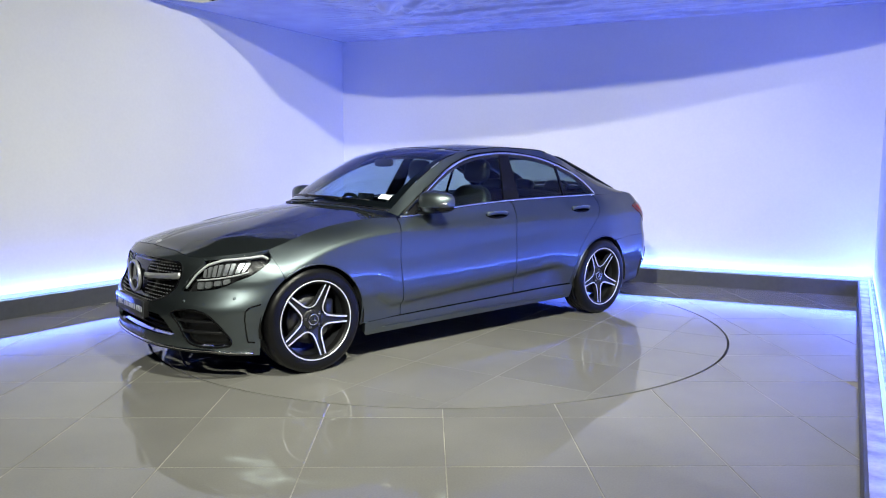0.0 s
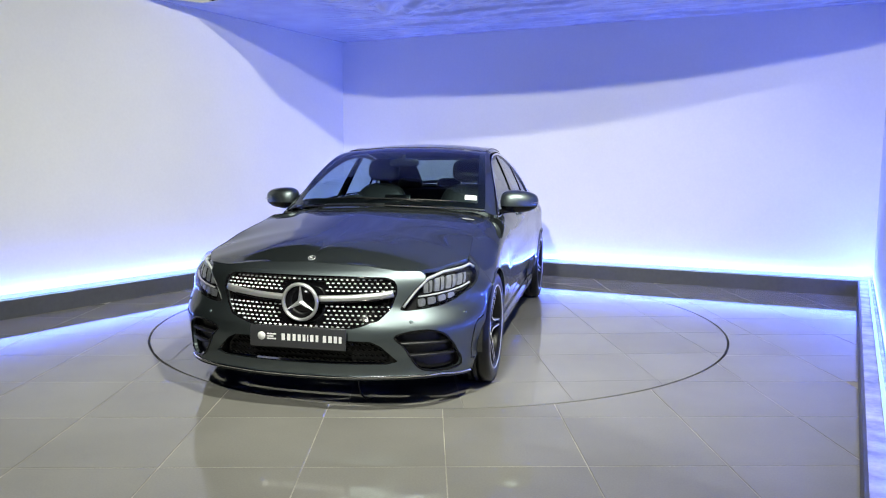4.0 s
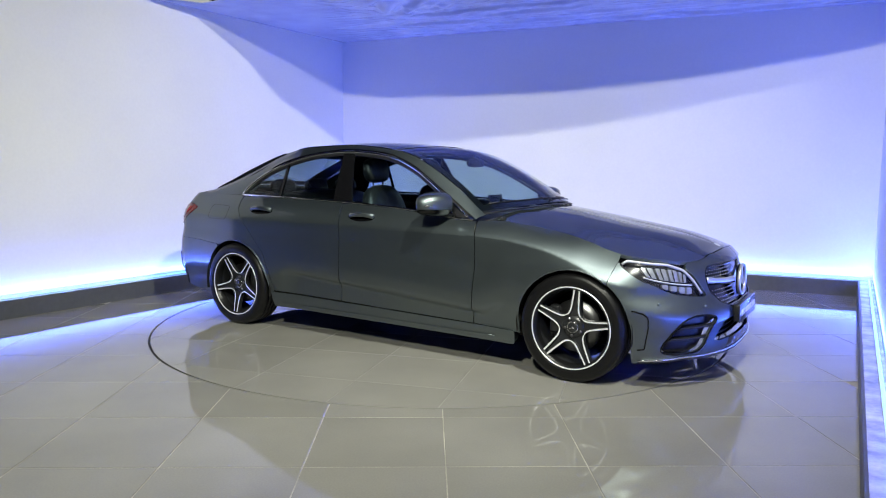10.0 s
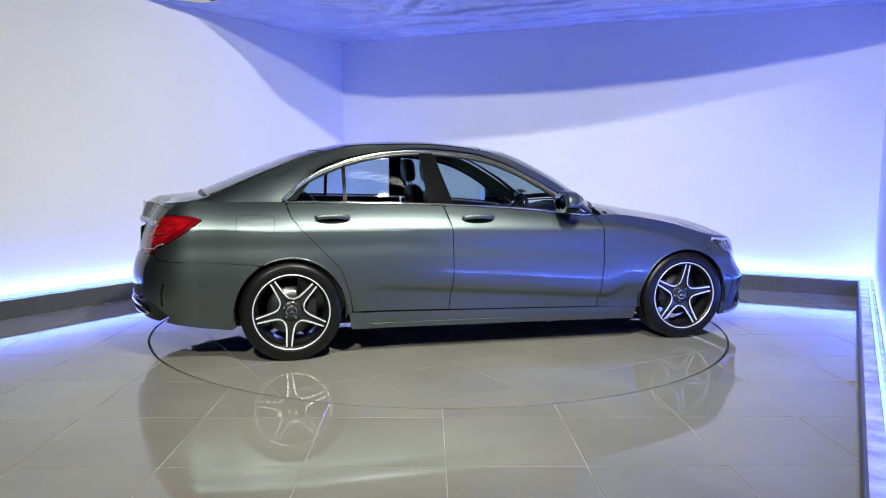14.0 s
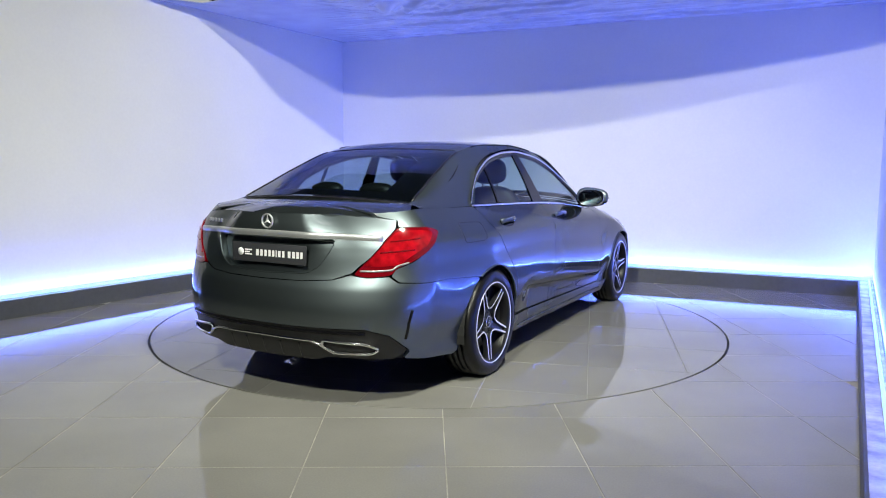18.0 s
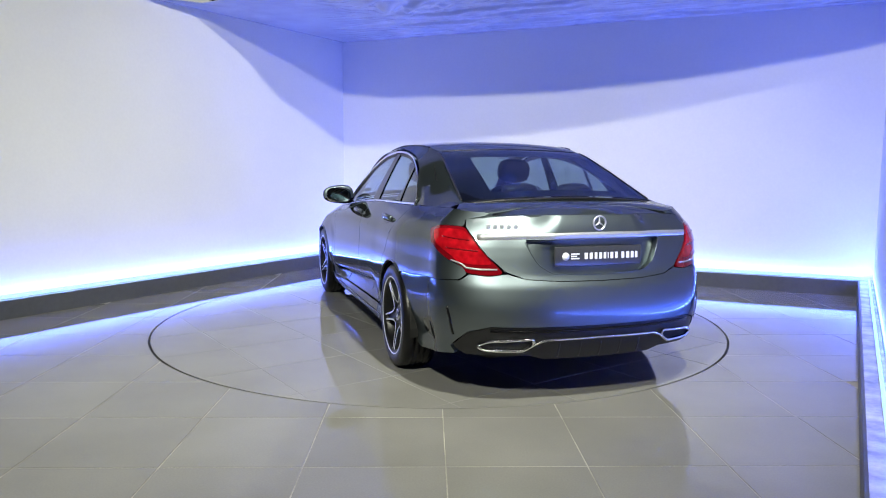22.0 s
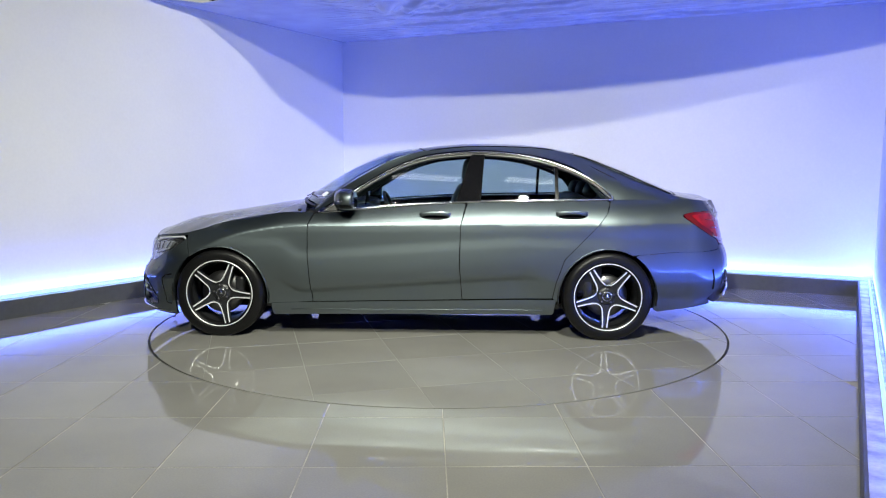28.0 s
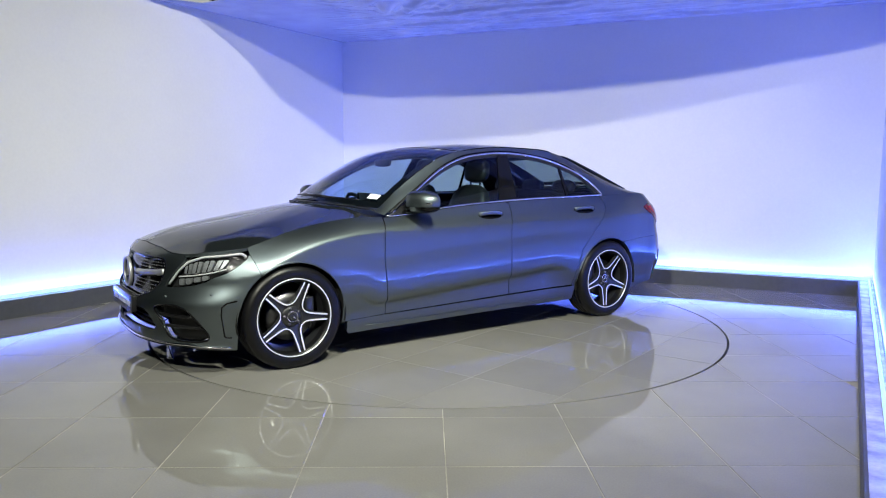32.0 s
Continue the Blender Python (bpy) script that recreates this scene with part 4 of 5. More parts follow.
# side frame: from the screen pillar along the roof to the rear pillar
FRAME_LOW = [(0.715, 0.923), (0.40, 1.118), (0.08, 1.290), (-0.15, 1.357), (-0.5, 1.384), (-0.9, 1.343), (-1.2, 1.250), (-1.480, 1.0235), (-1.72, 1.0225), (-1.97, 1.0305)]
frame_low = bent([skin(x, z) for x, z in FRAME_LOW])
frame_up = bent([(0.745, 0.705, 0.948), (0.44, 0.652, 1.160), (0.10, 0.592, 1.330), (-0.10, 0.565, 1.378), (-0.5, 0.548, 1.412), (-0.9, 0.540, 1.402), (-1.2, 0.520, 1.352), (-1.50, 0.552, 1.236), (-1.74, 0.584, 1.134), (-1.96, 0.615, 1.050)])


def frame_raw(t, v):
    a, b = frame_low(t), frame_up(t)
    p = a.lerp(b, v)
    out = Vector((0, 0.55, 0.83))
    return p + out * (0.17 * (b - a).length * v * (1 - v))


def frame_at(t, v):
    """The side frame's skin, evened out along its length between its two edges."""
    p = frame_raw(t, v)
    step = min(0.025, t / 4, (1 - t) / 4)
    if step <= 0:
        return p
    even = sum((frame_raw(t + k * step, v) for k in range(-4, 5)), Vector((0, 0, 0))) / 9
    return p.lerp(even, min(1.0, max(0.0, 3.0 * v * (1 - v))))


vs, fs = patch(110, 10, frame_at)
both("side_frame", folded("side_frame", vs, fs, M_PAINT, 0.0), M_PAINT)
vs, fs = patch(80, 4, lambda t, v: frame_at(0.02 + 0.94 * t, -0.16 + 1.13 * v) - Vector((0, 0.016, 0.012)))
both("pillar_lining", mesh_from("pillar_lining", vs, fs, M_FABRIC, True), M_FABRIC, "dark grey pillar lining")

# roof, with a crown, between the frames
T_HEAD, T_REAR = 0.326, 0.655


def roof_at(u, v):
    e = frame_up(T_HEAD + (T_REAR - T_HEAD) * u)
    y = (2 * v - 1)
    bow = 0.070 * (1 - y * y)              # headers bow forward and back in plan
    x = e.x + bow * (1 - 2 * u)
    z = e.z + 0.034 * (1 - abs(y) ** 2.2) - 0.26 * bow * max(0.0, 2 * u - 1)
    return Vector((x, e.y * y, z))


vs, fs = patch(40, 40, roof_at)
fit_part("roof", folded("roof", vs, fs, M_PAINT, 0.004), M_PAINT)
both("roof_seam", sweep_tube([frame_up(T_HEAD + 0.012 + (T_REAR - T_HEAD - 0.06) * i / 30) + Vector((0, 0.002, 0.0)) for i in range(31)], 0.004, M_GLOSSBLACK, "roof_seam", 1.0, 6), M_GLOSSBLACK)


def screen_at(u, v, base, bow_base, lift, t0, t1, top):
    """A screen between the frames, u from its foot to the roof, v across."""
    e = frame_up(t0 + (t1 - t0) * u)
    y = 2 * v - 1
    w = 1 - abs(y) ** 2.0
    x = e.x + (bow_base * (1 - u) + top * u) * w
    z = e.z + (lift * (1 - u) + 0.034 * u) * w + 0.012 * math.sin(math.pi * u)
    return Vector((x, e.y * y * 1.004, z))


def windscreen(u, v):
    return screen_at(u, v, 0, 0.20, 0.040, 0.012, T_HEAD - 0.006, 0.076)


def rear_screen(u, v):
    p = screen_at(u, v, 0, -0.07, 0.030, 0.985, T_REAR + 0.006, -0.072)
    return p - Vector((0, 0, 0.018 * u * (1 - (2 * v - 1) ** 2)))


for name, f, mat, margin, u0, u1 in (("windscreen", windscreen, M_GLASS, 0.035, 0.055, 0.93), ("rear_window", rear_screen, M_GLASSREAR, 0.155, 0.13, 0.82)):
    vs, fs = patch(30, 40, f)
    ob = fit_part(name, folded(name, vs, fs, mat, 0.0), mat)
    # printed black border under the glass
    bv, bf = [], []
    loop = [(0, k / 24) for k in range(24)] + [(k / 16, 1) for k in range(16)] + [(1, 1 - k / 24) for k in range(24)] + [(1 - k / 16, 0) for k in range(16)]
    for u, v in loop:
        bv.append(f(u, v) - Vector((0, 0, 0.003)))
        bv.append(f(min(max(u, u0), u1), min(max(v, margin), 1 - margin)) - Vector((0, 0, 0.003)))
    n = len(loop)
    bf = [(2 * k, 2 * ((k + 1) % n), 2 * ((k + 1) % n) + 1, 2 * k + 1) for k in range(n)]
    part("printed_border", mesh_from("printed_border", bv, bf, M_BLACK), M_BLACK, ob, "black printed border")
fit_part("header_seal", sweep_tube([windscreen(1.0, 0.03 + 0.94 * k / 30) + Vector((-0.006, 0, 0.0)) for k in range(31)], 0.005, M_BLACK, "header_seal", 1.6, 6), M_BLACK)
fit_part("rear_seal", sweep_tube([rear_screen(1.0, 0.03 + 0.94 * k / 30) + Vector((0.005, 0, 0.0)) for k in range(31)], 0.005, M_BLACK, "rear_seal", 1.6, 6), M_BLACK)
fit_part("rear_glass_foot", sweep_tube([rear_screen(0.0, 0.02 + 0.96 * k / 30) + Vector((-0.010, 0, -0.014)) for k in range(31)], 0.008, M_BLACK, "rear_glass_foot", 2.4, 8), M_BLACK)
for v in (0.0, 1.0):
    fit_part("rear_side_seal", sweep_tube([rear_screen(0.02 + 0.96 * k / 20, v) + Vector((0, 0, -0.001)) for k in range(21)], 0.006, M_BLACK, "rear_side_seal", 1.2, 6), M_BLACK)
# cowl and wipers
cv = [windscreen(0.0, k / 30) + Vector((0.02, 0, -0.015)) for k in range(31)]
fit_part("cowl", sweep_tube(cv, 0.006, M_BLACK, "cowl", 2.4, 8), M_BLACK)
for y0, y1, u1 in ((0.30, -0.62, 0.05), (-0.10, 0.52, 0.045)):
    pts = [windscreen(0.035 + (u1 - 0.035) * k / 12, 0.5 + 0.5 * (y0 + (y1 - y0) * k / 12) / 0.70) + Vector((0.002, 0, 0.004)) for k in range(13)]
    ob = fit_part("wiper", sweep_tube(pts, 0.0045, M_BLACK, "wiper", 0.8, 6), M_BLACK)
    foot = pts[0]
    part("wiper_arm", sweep_tube([foot + Vector((0.04, 0, -0.01)), foot + Vector((0.02, (pts[6].y - foot.y) * 0.3, 0.006)), pts[6] + Vector((0.003, 0, 0.004))], 0.004, M_BLACK, "wiper_arm", 1.2, 6), M_BLACK, ob)

# boot lid: upper face
boot_edge = [rear_screen(0.0, 1.0) + Vector((-0.012, 0.012, -0.008))] + [skin(*on_x(x, rim_side(x) - 0.001)) for x in (-2.06, -2.14, -2.22)] + [skin(*on_rear(y, rim_rear(y))) for y in (0.655, 0.60, 0.52, 0.40, 0.28, 0.14, 0.0)]
boot_edge = [Vector(p) for p in along(boot_edge, 30)]
boot_mid = curve((-2.46, 1.006), (-2.40, 1.026), (-2.30, 1.040), (-2.15, 1.058), (-2.02, 1.070), (-1.95, 1.073))
mid0 = rear_screen(0.0, 0.5).x - 0.01


def boot_at(u, v, sgn):
    k = u * (len(boot_edge) - 1)
    i = min(int(k), len(boot_edge) - 2)
    b = boot_edge[i].lerp(boot_edge[i + 1], k - i)
    xc = mid0 + (boot_edge[-1].x - mid0) * u
    c = Vector((xc, 0, boot_mid(xc)))
    if u > 0.93:
        c.z += (boot_edge[-1].z - c.z) * (u - 0.93) / 0.07
    p = c.lerp(b, v)
    p.z = b.z + (c.z - b.z) * (1 - v ** 3.0)
    return Vector((p.x, p.y * sgn, p.z))


BOOT_GRID = fair(30, 16, boot_at)
vs1, fs1 = patch(30, 16, lambda u, v: BOOT_GRID[round(u * 30)][round(v * 16)])
vs2, fs2 = [(p.x, -p.y, p.z) for p in vs1], fs1
lid = fit_part("boot_lid", folded("boot_lid", vs1 + vs2, fs1 + [tuple(k + len(vs1) for k in f) for f in fs2], M_PAINT, 0.015), M_PAINT)
# boot lid: rear face with the plate recess
face = [on_rear(0.0, 1.004), on_rear(0.35, 1.002), on_rear(0.55, 0.990), on_rear(0.668, 0.978), on_rear(0.679, 0.938), on_rear(0.649, 0.88), on_rear(0.594, 0.79), on_rear(0.515, 0.712), on_rear(0.42, 0.676), on_rear(0.25, 0.664), on_rear(0.0, 0.661)]
face = face + [(2 * S_TAIL - s, z) for s, z in reversed(face[1:-1])]
RECESS = [on_rear(0.0, 0.878), on_rear(0.41, 0.878), on_rear(0.395, 0.84), on_rear(0.345, 0.745), on_rear(0.27, 0.700), on_rear(0.0, 0.690)]
RECESS = rounded(RECESS[:-1] + [RECESS[-1]] + [(2 * S_TAIL - s, z) for s, z in reversed(RECESS[1:-1])], 0.03)
part("boot_face", panel("boot_face", face, M_PAINT, [RECESS], h=0.0125, depth=0.036), M_PAINT, lid)
part("recess_rim", strip_on(RECESS, 110, 0.003, M_PAINT, "recess_rim", 0.0, 1.0, True, 6), M_PAINT, lid)
part("recess_panel", panel("recess_panel", RECESS, M_PAINT, h=0.008, off=-0.036, depth=0.0), M_PAINT, lid)
bar = [on_rear(y, 0.898 - 0.012 * (y / 0.58) ** 2) for y in (0.640, 0.60, 0.45, 0.30, 0.15, 0.0)]
bar = bar + [(2 * S_TAIL - s, z) for s, z in reversed(bar[:-1])]
fit_part("boot_trim", strip_on(bar, 60, 0.018, M_SATIN, "boot_trim", 0.002, 0.35), M_CHROME, None, "chrome trim across the boot")
badge(0.039, 0.0055, tail(0.96) - 0.012, 0.963, -1, "rear_badge")
show_plate("rear_plate", tail(0.80) + 0.012, 0.788, 0.52, 0.104, -1, -3)
for y, w in ((0.575, 0.026), (0.542, 0.026), (0.508, 0.026), (0.474, 0.026), (0.440, 0.028)):
    s, zz = on_rear(y, 0.940)
    p = skin(s, zz, 0.004)
    fit_part("model_bar", box_bm((0.004, w * 0.75, 0.022), p, 0.001, Matrix.Rotation(radians(-14), 4, "Z")), M_SATIN, None, "small chrome bar in place of lettering")

# tail lamps
for sgn in (1, -1):
    def side_t(pts):
        return pts if sgn > 0 else [(2 * S_TAIL - s, z) for s, z in pts]
    lamp = fit_part("tail_lamp", panel("tail_lamp", side_t(rounded(TAIL_LAMP, 0.02)), M_DEEPRED, h=0.011, off=0.004, depth=0.02), M_DEEPRED, None, "red tail lamp with a silver line")
    inner_red = [on_x(-2.015, 0.914), on_x(-2.12, 0.926), on_rear(0.690, 0.922), on_rear(0.648, 0.855), on_rear(0.60, 0.780), on_rear(0.572, 0.748), on_rear(0.66, 0.745), on_rear(0.735, 0.757), on_x(-2.19, 0.790), on_x(-2.09, 0.850)]
    part("inner_lens", panel("inner_lens", side_t(rounded(inner_red, 0.02)), M_RED, h=0.010, off=0.0065, depth=0.006), M_RED, lamp, "bright red inner lens")
    line = side_t([on_rear(0.555, 0.722), on_rear(0.63, 0.722), on_rear(0.70, 0.728), on_x(-2.235, 0.748), on_x(-2.19, 0.765)])
    part("silver_line", strip_on(line, 24, 0.0055, M_SMOKE, "silver_line", 0.005, 0.7, steps=6), M_SMOKE, lamp, "thin silver line")
    for z0, y0, x0 in ((0.870, 0.675, -2.12), (0.815, 0.640, -2.16)):
        bar_pts = side_t([on_rear(y0, z0), on_rear(y0 + 0.06, z0 + 0.006), on_x(x0, z0 + 0.014)])
        part("light_bar", strip_on(bar_pts, 16, 0.004, M_DEEPRED, "light_bar", 0.007, 0.6, steps=6), M_DEEPRED, lamp, "deep red light bar")

# rear bumper, diffuser, exhaust trims
rb = [on_rear(0.0, 0.657), on_rear(0.25, 0.660), on_rear(0.42, 0.672), on_rear(0.510, 0.700), on_rear(0.55, 0.692), on_rear(0.60, 0.686), on_rear(0.69, 0.694), on_rear(0.73, 0.662), on_x(-2.12, 0.6525), on_x(-1.9, 0.6475), on_x(-1.635, 0.629)] + ARCH_R2 + \
    [on_x(-1.795, 0.205), on_x(-2.0, 0.228), on_x(-2.2, 0.262), on_rear(0.76, 0.30), on_rear(0.70, 0.395), on_rear(0.60, 0.428), on_rear(0.0, 0.428)]
rb = rb + [(2 * S_TAIL - s, z) for s, z in reversed(rb[1:-1])]
fit_part("rear_bumper", panel("rear_bumper", rb, M_PAINT, h=0.0135, depth=0.03), M_PAINT)
df = [on_rear(0.0, 0.422), on_rear(0.60, 0.422), on_rear(0.70, 0.388), on_rear(0.755, 0.300), on_rear(0.70, 0.262), on_rear(0.40, 0.268), on_rear(0.32, 0.245), on_rear(0.0, 0.242)]
df = df + [(2 * S_TAIL - s, z) for s, z in reversed(df[1:-1])]
fit_part("diffuser", panel("diffuser", df, M_BLACK, h=0.016, off=-0.006, depth=0.05), M_BLACK, None, "black diffuser panel")
groove = [on_rear(y, 0.405) for y in (0.60, 0.3, 0.0, -0.3, -0.60)]
fit_part("diffuser_ridge", strip_on(groove, 50, 0.007, M_GLOSSBLACK, "diffuser_ridge", 0.0, 1.0, steps=6), M_GLOSSBLACK)
for y in (0.24, 0.12, 0.0, -0.12, -0.24):
    a, b = on_rear(y, 0.335), on_rear(y, 0.25)
    fit_part("diffuser_fin", strip_on([a, b], 6, 0.006, M_BLACK, "diffuser_fin", -0.010, 1.6, steps=6), M_BLACK)
for sgn in (1, -1):
    ex = [on_rear(y, z) for y, z in ((0.385, 0.368), (0.60, 0.352), (0.655, 0.325), (0.62, 0.300), (0.44, 0.302), (0.385, 0.335))]
    if sgn < 0:
        ex = [(2 * S_TAIL - s, z) for s, z in ex]
    ob = fit_part("exhaust_trim", strip_on(rounded(ex, 0.02), 50, 0.008, M_CHROME, "exhaust_trim", 0.010, 1.3, True), M_CHROME, None, "chrome exhaust trim")
    part("exhaust_mouth", panel("exhaust_mouth", rounded(ex, 0.02), M_UNDER, h=0.015, off=0.0, depth=0.0), M_UNDER, ob)
    fit_part("rear_air_slot", strip_on([on_x(-2.20, 0.52), on_x(-2.215, 0.45), on_x(-2.215, 0.37)] if sgn > 0 else [(2 * S_TAIL - s, z) for s, z in (on_x(-2.20, 0.52), on_x(-2.215, 0.45), on_x(-2.215, 0.37))], 12, 0.009, M_GLOSSBLACK, "rear_air_slot", -0.003, 1.0), M_GLOSSBLACK)
tr = [on_rear(y, z) for y, z in ((0.44, 0.300), (0.37, 0.345), (0.32, 0.362), (0.0, 0.366), (-0.32, 0.362), (-0.37, 0.345), (-0.44, 0.300))]
fit_part("diffuser_trim", strip_on(tr, 60, 0.0065, M_CHROME, "diffuser_trim", 0.012, 1.2), M_CHROME, None, "chrome diffuser trim")

# ---- side glass, trim, handles, mirrors ----
DLO_TOP = [(0.655, 0.935), (0.485, 1.042), (0.313, 1.150), (0.143, 1.243), (-0.026, 1.307), (-0.195, 1.342), (-0.48, 1.364), (-0.70, 1.352), (-0.91, 1.320), (-1.12, 1.256), (-1.29, 1.176), (-1.40, 1.095), (-1.460, 1.032)]
dlo = bent([(x, 0, z) for x, z in DLO_TOP])
top_pts = [dlo(k / 60) for k in range(61)]
top_at = curve(*[(p.x, p.z) for p in top_pts])


def window(x0, x1, lean0=0.0, lean1=0.0, n=16):
    """A side window's outline between two leaning posts."""
    low = [(x, rim_side(x) + 0.004) for x in np.linspace(x0, x1, 6)]
    a, b = x1 + lean1, x0 + lean0
    up = [(x, top_at(x) - 0.012) for x in np.linspace(a, b, n)]
    return low + up


for name, x0, x1, l0, l1 in (("front_window", 0.60, -0.320, 0.0, -0.105), ("rear_side_window", -0.490, -1.045, -0.03, 0.0), ("quarter_window", -1.065, -1.43, 0.0, 0.02)):
    both(name, panel(name, window(x0, x1, l0, l1), M_GLASS, h=0.02, off=-0.010, depth=0.0), M_GLASS)
both("pillar_cover", panel("pillar_cover", [(-0.315, 0.998), (-0.495, 1.005), (-0.525, 1.350), (-0.425, 1.350)], M_GLOSSBLACK, h=0.02, off=-0.002, depth=0.01), M_GLOSSBLACK, "gloss black door pillar")
both("window_divider", panel("window_divider", [(-1.043, 1.012), (-1.068, 1.012), (-1.068, 1.272), (-1.043, 1.280)], M_GLOSSBLACK, h=0.01, off=-0.004, depth=0.01), M_GLOSSBLACK)
chrome_loop = [(p.x, p.z) for p in top_pts]
both("window_trim", strip_on(chrome_loop, 90, 0.009, M_CHROME, "window_trim", 0.002, 0.5), M_CHROME, "chrome window surround")
both("sill_trim", strip_on([(x, rim_side(x) + 0.002) for x in np.linspace(0.70, -1.462, 40)], 80, 0.008, M_CHROME, "sill_trim", 0.003, 0.6), M_CHROME, "chrome strip along the window sill")
both("inner_seal", strip_on([(p.x, p.z - 0.016) for p in top_pts], 80, 0.013, M_BLACK, "inner_seal", -0.010, 0.5), M_BLACK)
both("mirror_triangle", panel("mirror_triangle", [(0.672, 0.925), (0.545, 0.938), (0.525, 1.012), (0.60, 0.968)], M_BLACK, h=0.012, off=-0.001, depth=0.01), M_BLACK)
for di, (doors, xh, zh) in enumerate(((doors_f, -0.164, 0.901), (doors_r, -1.150, 0.912))):
    for ob, sgn in zip(doors, (1, -1)):
        # flat ellipse, black to give the shade of the hollow behind the grip
        cup = [(xh + 0.112 * math.cos(a) , zh + 0.027 * math.sin(a)) for a in np.linspace(0, 2 * math.pi, 28)[:-1]]
        me = panel("handle_cup", cup, M_GLOSSBLACK, h=0.008, off=0.001, depth=0.004)
        part("handle_cup", me if sgn > 0 else mirrored(me, "handle_cup"), M_GLOSSBLACK, ob)
        pts = [(xh - 0.108 + 0.216 * k / 14, zh + 0.004) for k in range(15)]
        grip = sweep_tube([skin(x, z, 0.006 + 0.026 * math.sin(math.pi * k / 14) ** 0.6) for k, (x, z) in enumerate(pts)], 0.018, M_PAINT, "door_handle", 0.6, 10)
        hd = part("door_handle", grip if sgn > 0 else mirrored(grip, "door_handle"), M_PAINT, ob)
        cl = sweep_tube([skin(x, z + 0.002, 0.016 + 0.026 * math.sin(math.pi * k / 14) ** 0.6) for k, (x, z) in enumerate(pts)], 0.003, M_CHROME, "handle_strip", 1, 6)
        part("handle_strip", cl if sgn > 0 else mirrored(cl, "handle_strip"), M_CHROME, hd, "thin chrome strip")


def blob(name, centre, size, mat, power=2.6, nu=28, nv=16, shape=None):
    """A rounded, slightly boxy shell."""
    vs = []
    for j in range(nv + 1):
        b = -math.pi / 2 + math.pi * j / nv
        for i in range(nu):
            a = 2 * math.pi * i / nu
            def sp(v):
                return math.copysign(abs(v) ** (2 / power), v)
            p = Vector((sp(math.cos(b)) * sp(math.cos(a)) * size[0], sp(math.cos(b)) * sp(math.sin(a)) * size[1], sp(math.sin(b)) * size[2]))
            if shape:
                p = shape(p)
            vs.append(p + Vector(centre))
    fs = [(j * nu + i, j * nu + (i + 1) % nu, (j + 1) * nu + (i + 1) % nu, (j + 1) * nu + i) for j in range(nv) for i in range(nu)]
    me = mesh_from(name, vs, fs, mat, True)
    return me


for sgn in (1, -1):
    def shell(p):
        # narrower towards the tip and swept back
        k = (p.y * sgn + 0.13) / 0.26
        q = Vector((p.x * (1 - 0.22 * k), p.y, p.z * (1.06 - 0.28 * k) + 0.004))
        q.x -= 0.04 * k * k
        if q.x < -0.045:
            q.x = -0.045 + (q.x + 0.045) * 0.25
        return q
    c = Vector((0.475, 0.905 * sgn, 1.012))
    ob = fit_part("door_mirror", blob("door_mirror", c, (0.112, 0.132, 0.084), M_PAINT, 2.7, shape=shell), M_PAINT, None, "grey door mirror with a black base")
    def lower(p):
        q = shell(p)
        return Vector((q.x * 1.03 - 0.002, q.y * 1.02, min(q.z, -0.028)))
    part("mirror_base", blob("mirror_base", c, (0.112, 0.132, 0.086), M_GLOSSBLACK, 2.7, shape=lower), M_GLOSSBLACK, ob, "gloss black lower shell")
    part("mirror_arm", sweep_tube([(0.55, 0.745 * sgn, 0.935), (0.53, 0.80 * sgn, 0.948), (0.49, 0.87 * sgn, 0.955)], 0.018, M_GLOSSBLACK, "mirror_arm", 1.8, 8), M_GLOSSBLACK, ob)
    part("mirror_glass", blob("mirror_glass", c + Vector((-0.064, 0.0, 0.0)), (0.006, 0.106, 0.066), M_MIRROR, 2.8), M_MIRROR, ob, "mirror glass")
    pts = [Vector(c) + Vector((0.088 - 0.07 * k * k, sgn * (-0.06 + 0.185 * k), -0.008 + 0.006 * k)) for k in np.linspace(0, 1, 10)]
    part("repeater", sweep_tube(pts, 0.006, M_CHROME, "repeater", 0.9, 6), M_CHROME, ob, "slim indicator strip")
# fuel flap on the right side
flap = rounded([(-1.752, 0.832), (-1.520, 0.832), (-1.512, 0.936), (-1.748, 0.944)], 0.03)
me = strip_on(flap, 60, 0.0022, M_BLACK, "fuel_flap", -0.0005, 1.0, True, 5)
fit_part("fuel_flap", mirrored(me, "fuel_flap"), M_BLACK)

# a loose cable hangs in a loop under the nose
loop = [(2.02 + 0.02 * math.sin(a), 0.30 + 0.05 * math.cos(a), 0.10 + 0.085 * math.sin(a)) for a in np.linspace(radians(80), radians(300), 16)]
fit_part("loose_cable", sweep_tube(loop, 0.004, M_BLACK, "loose_cable", 1.0, 6, up=Vector((1, 0, 0))), M_BLACK, None, "thin black cable hanging in a loop")

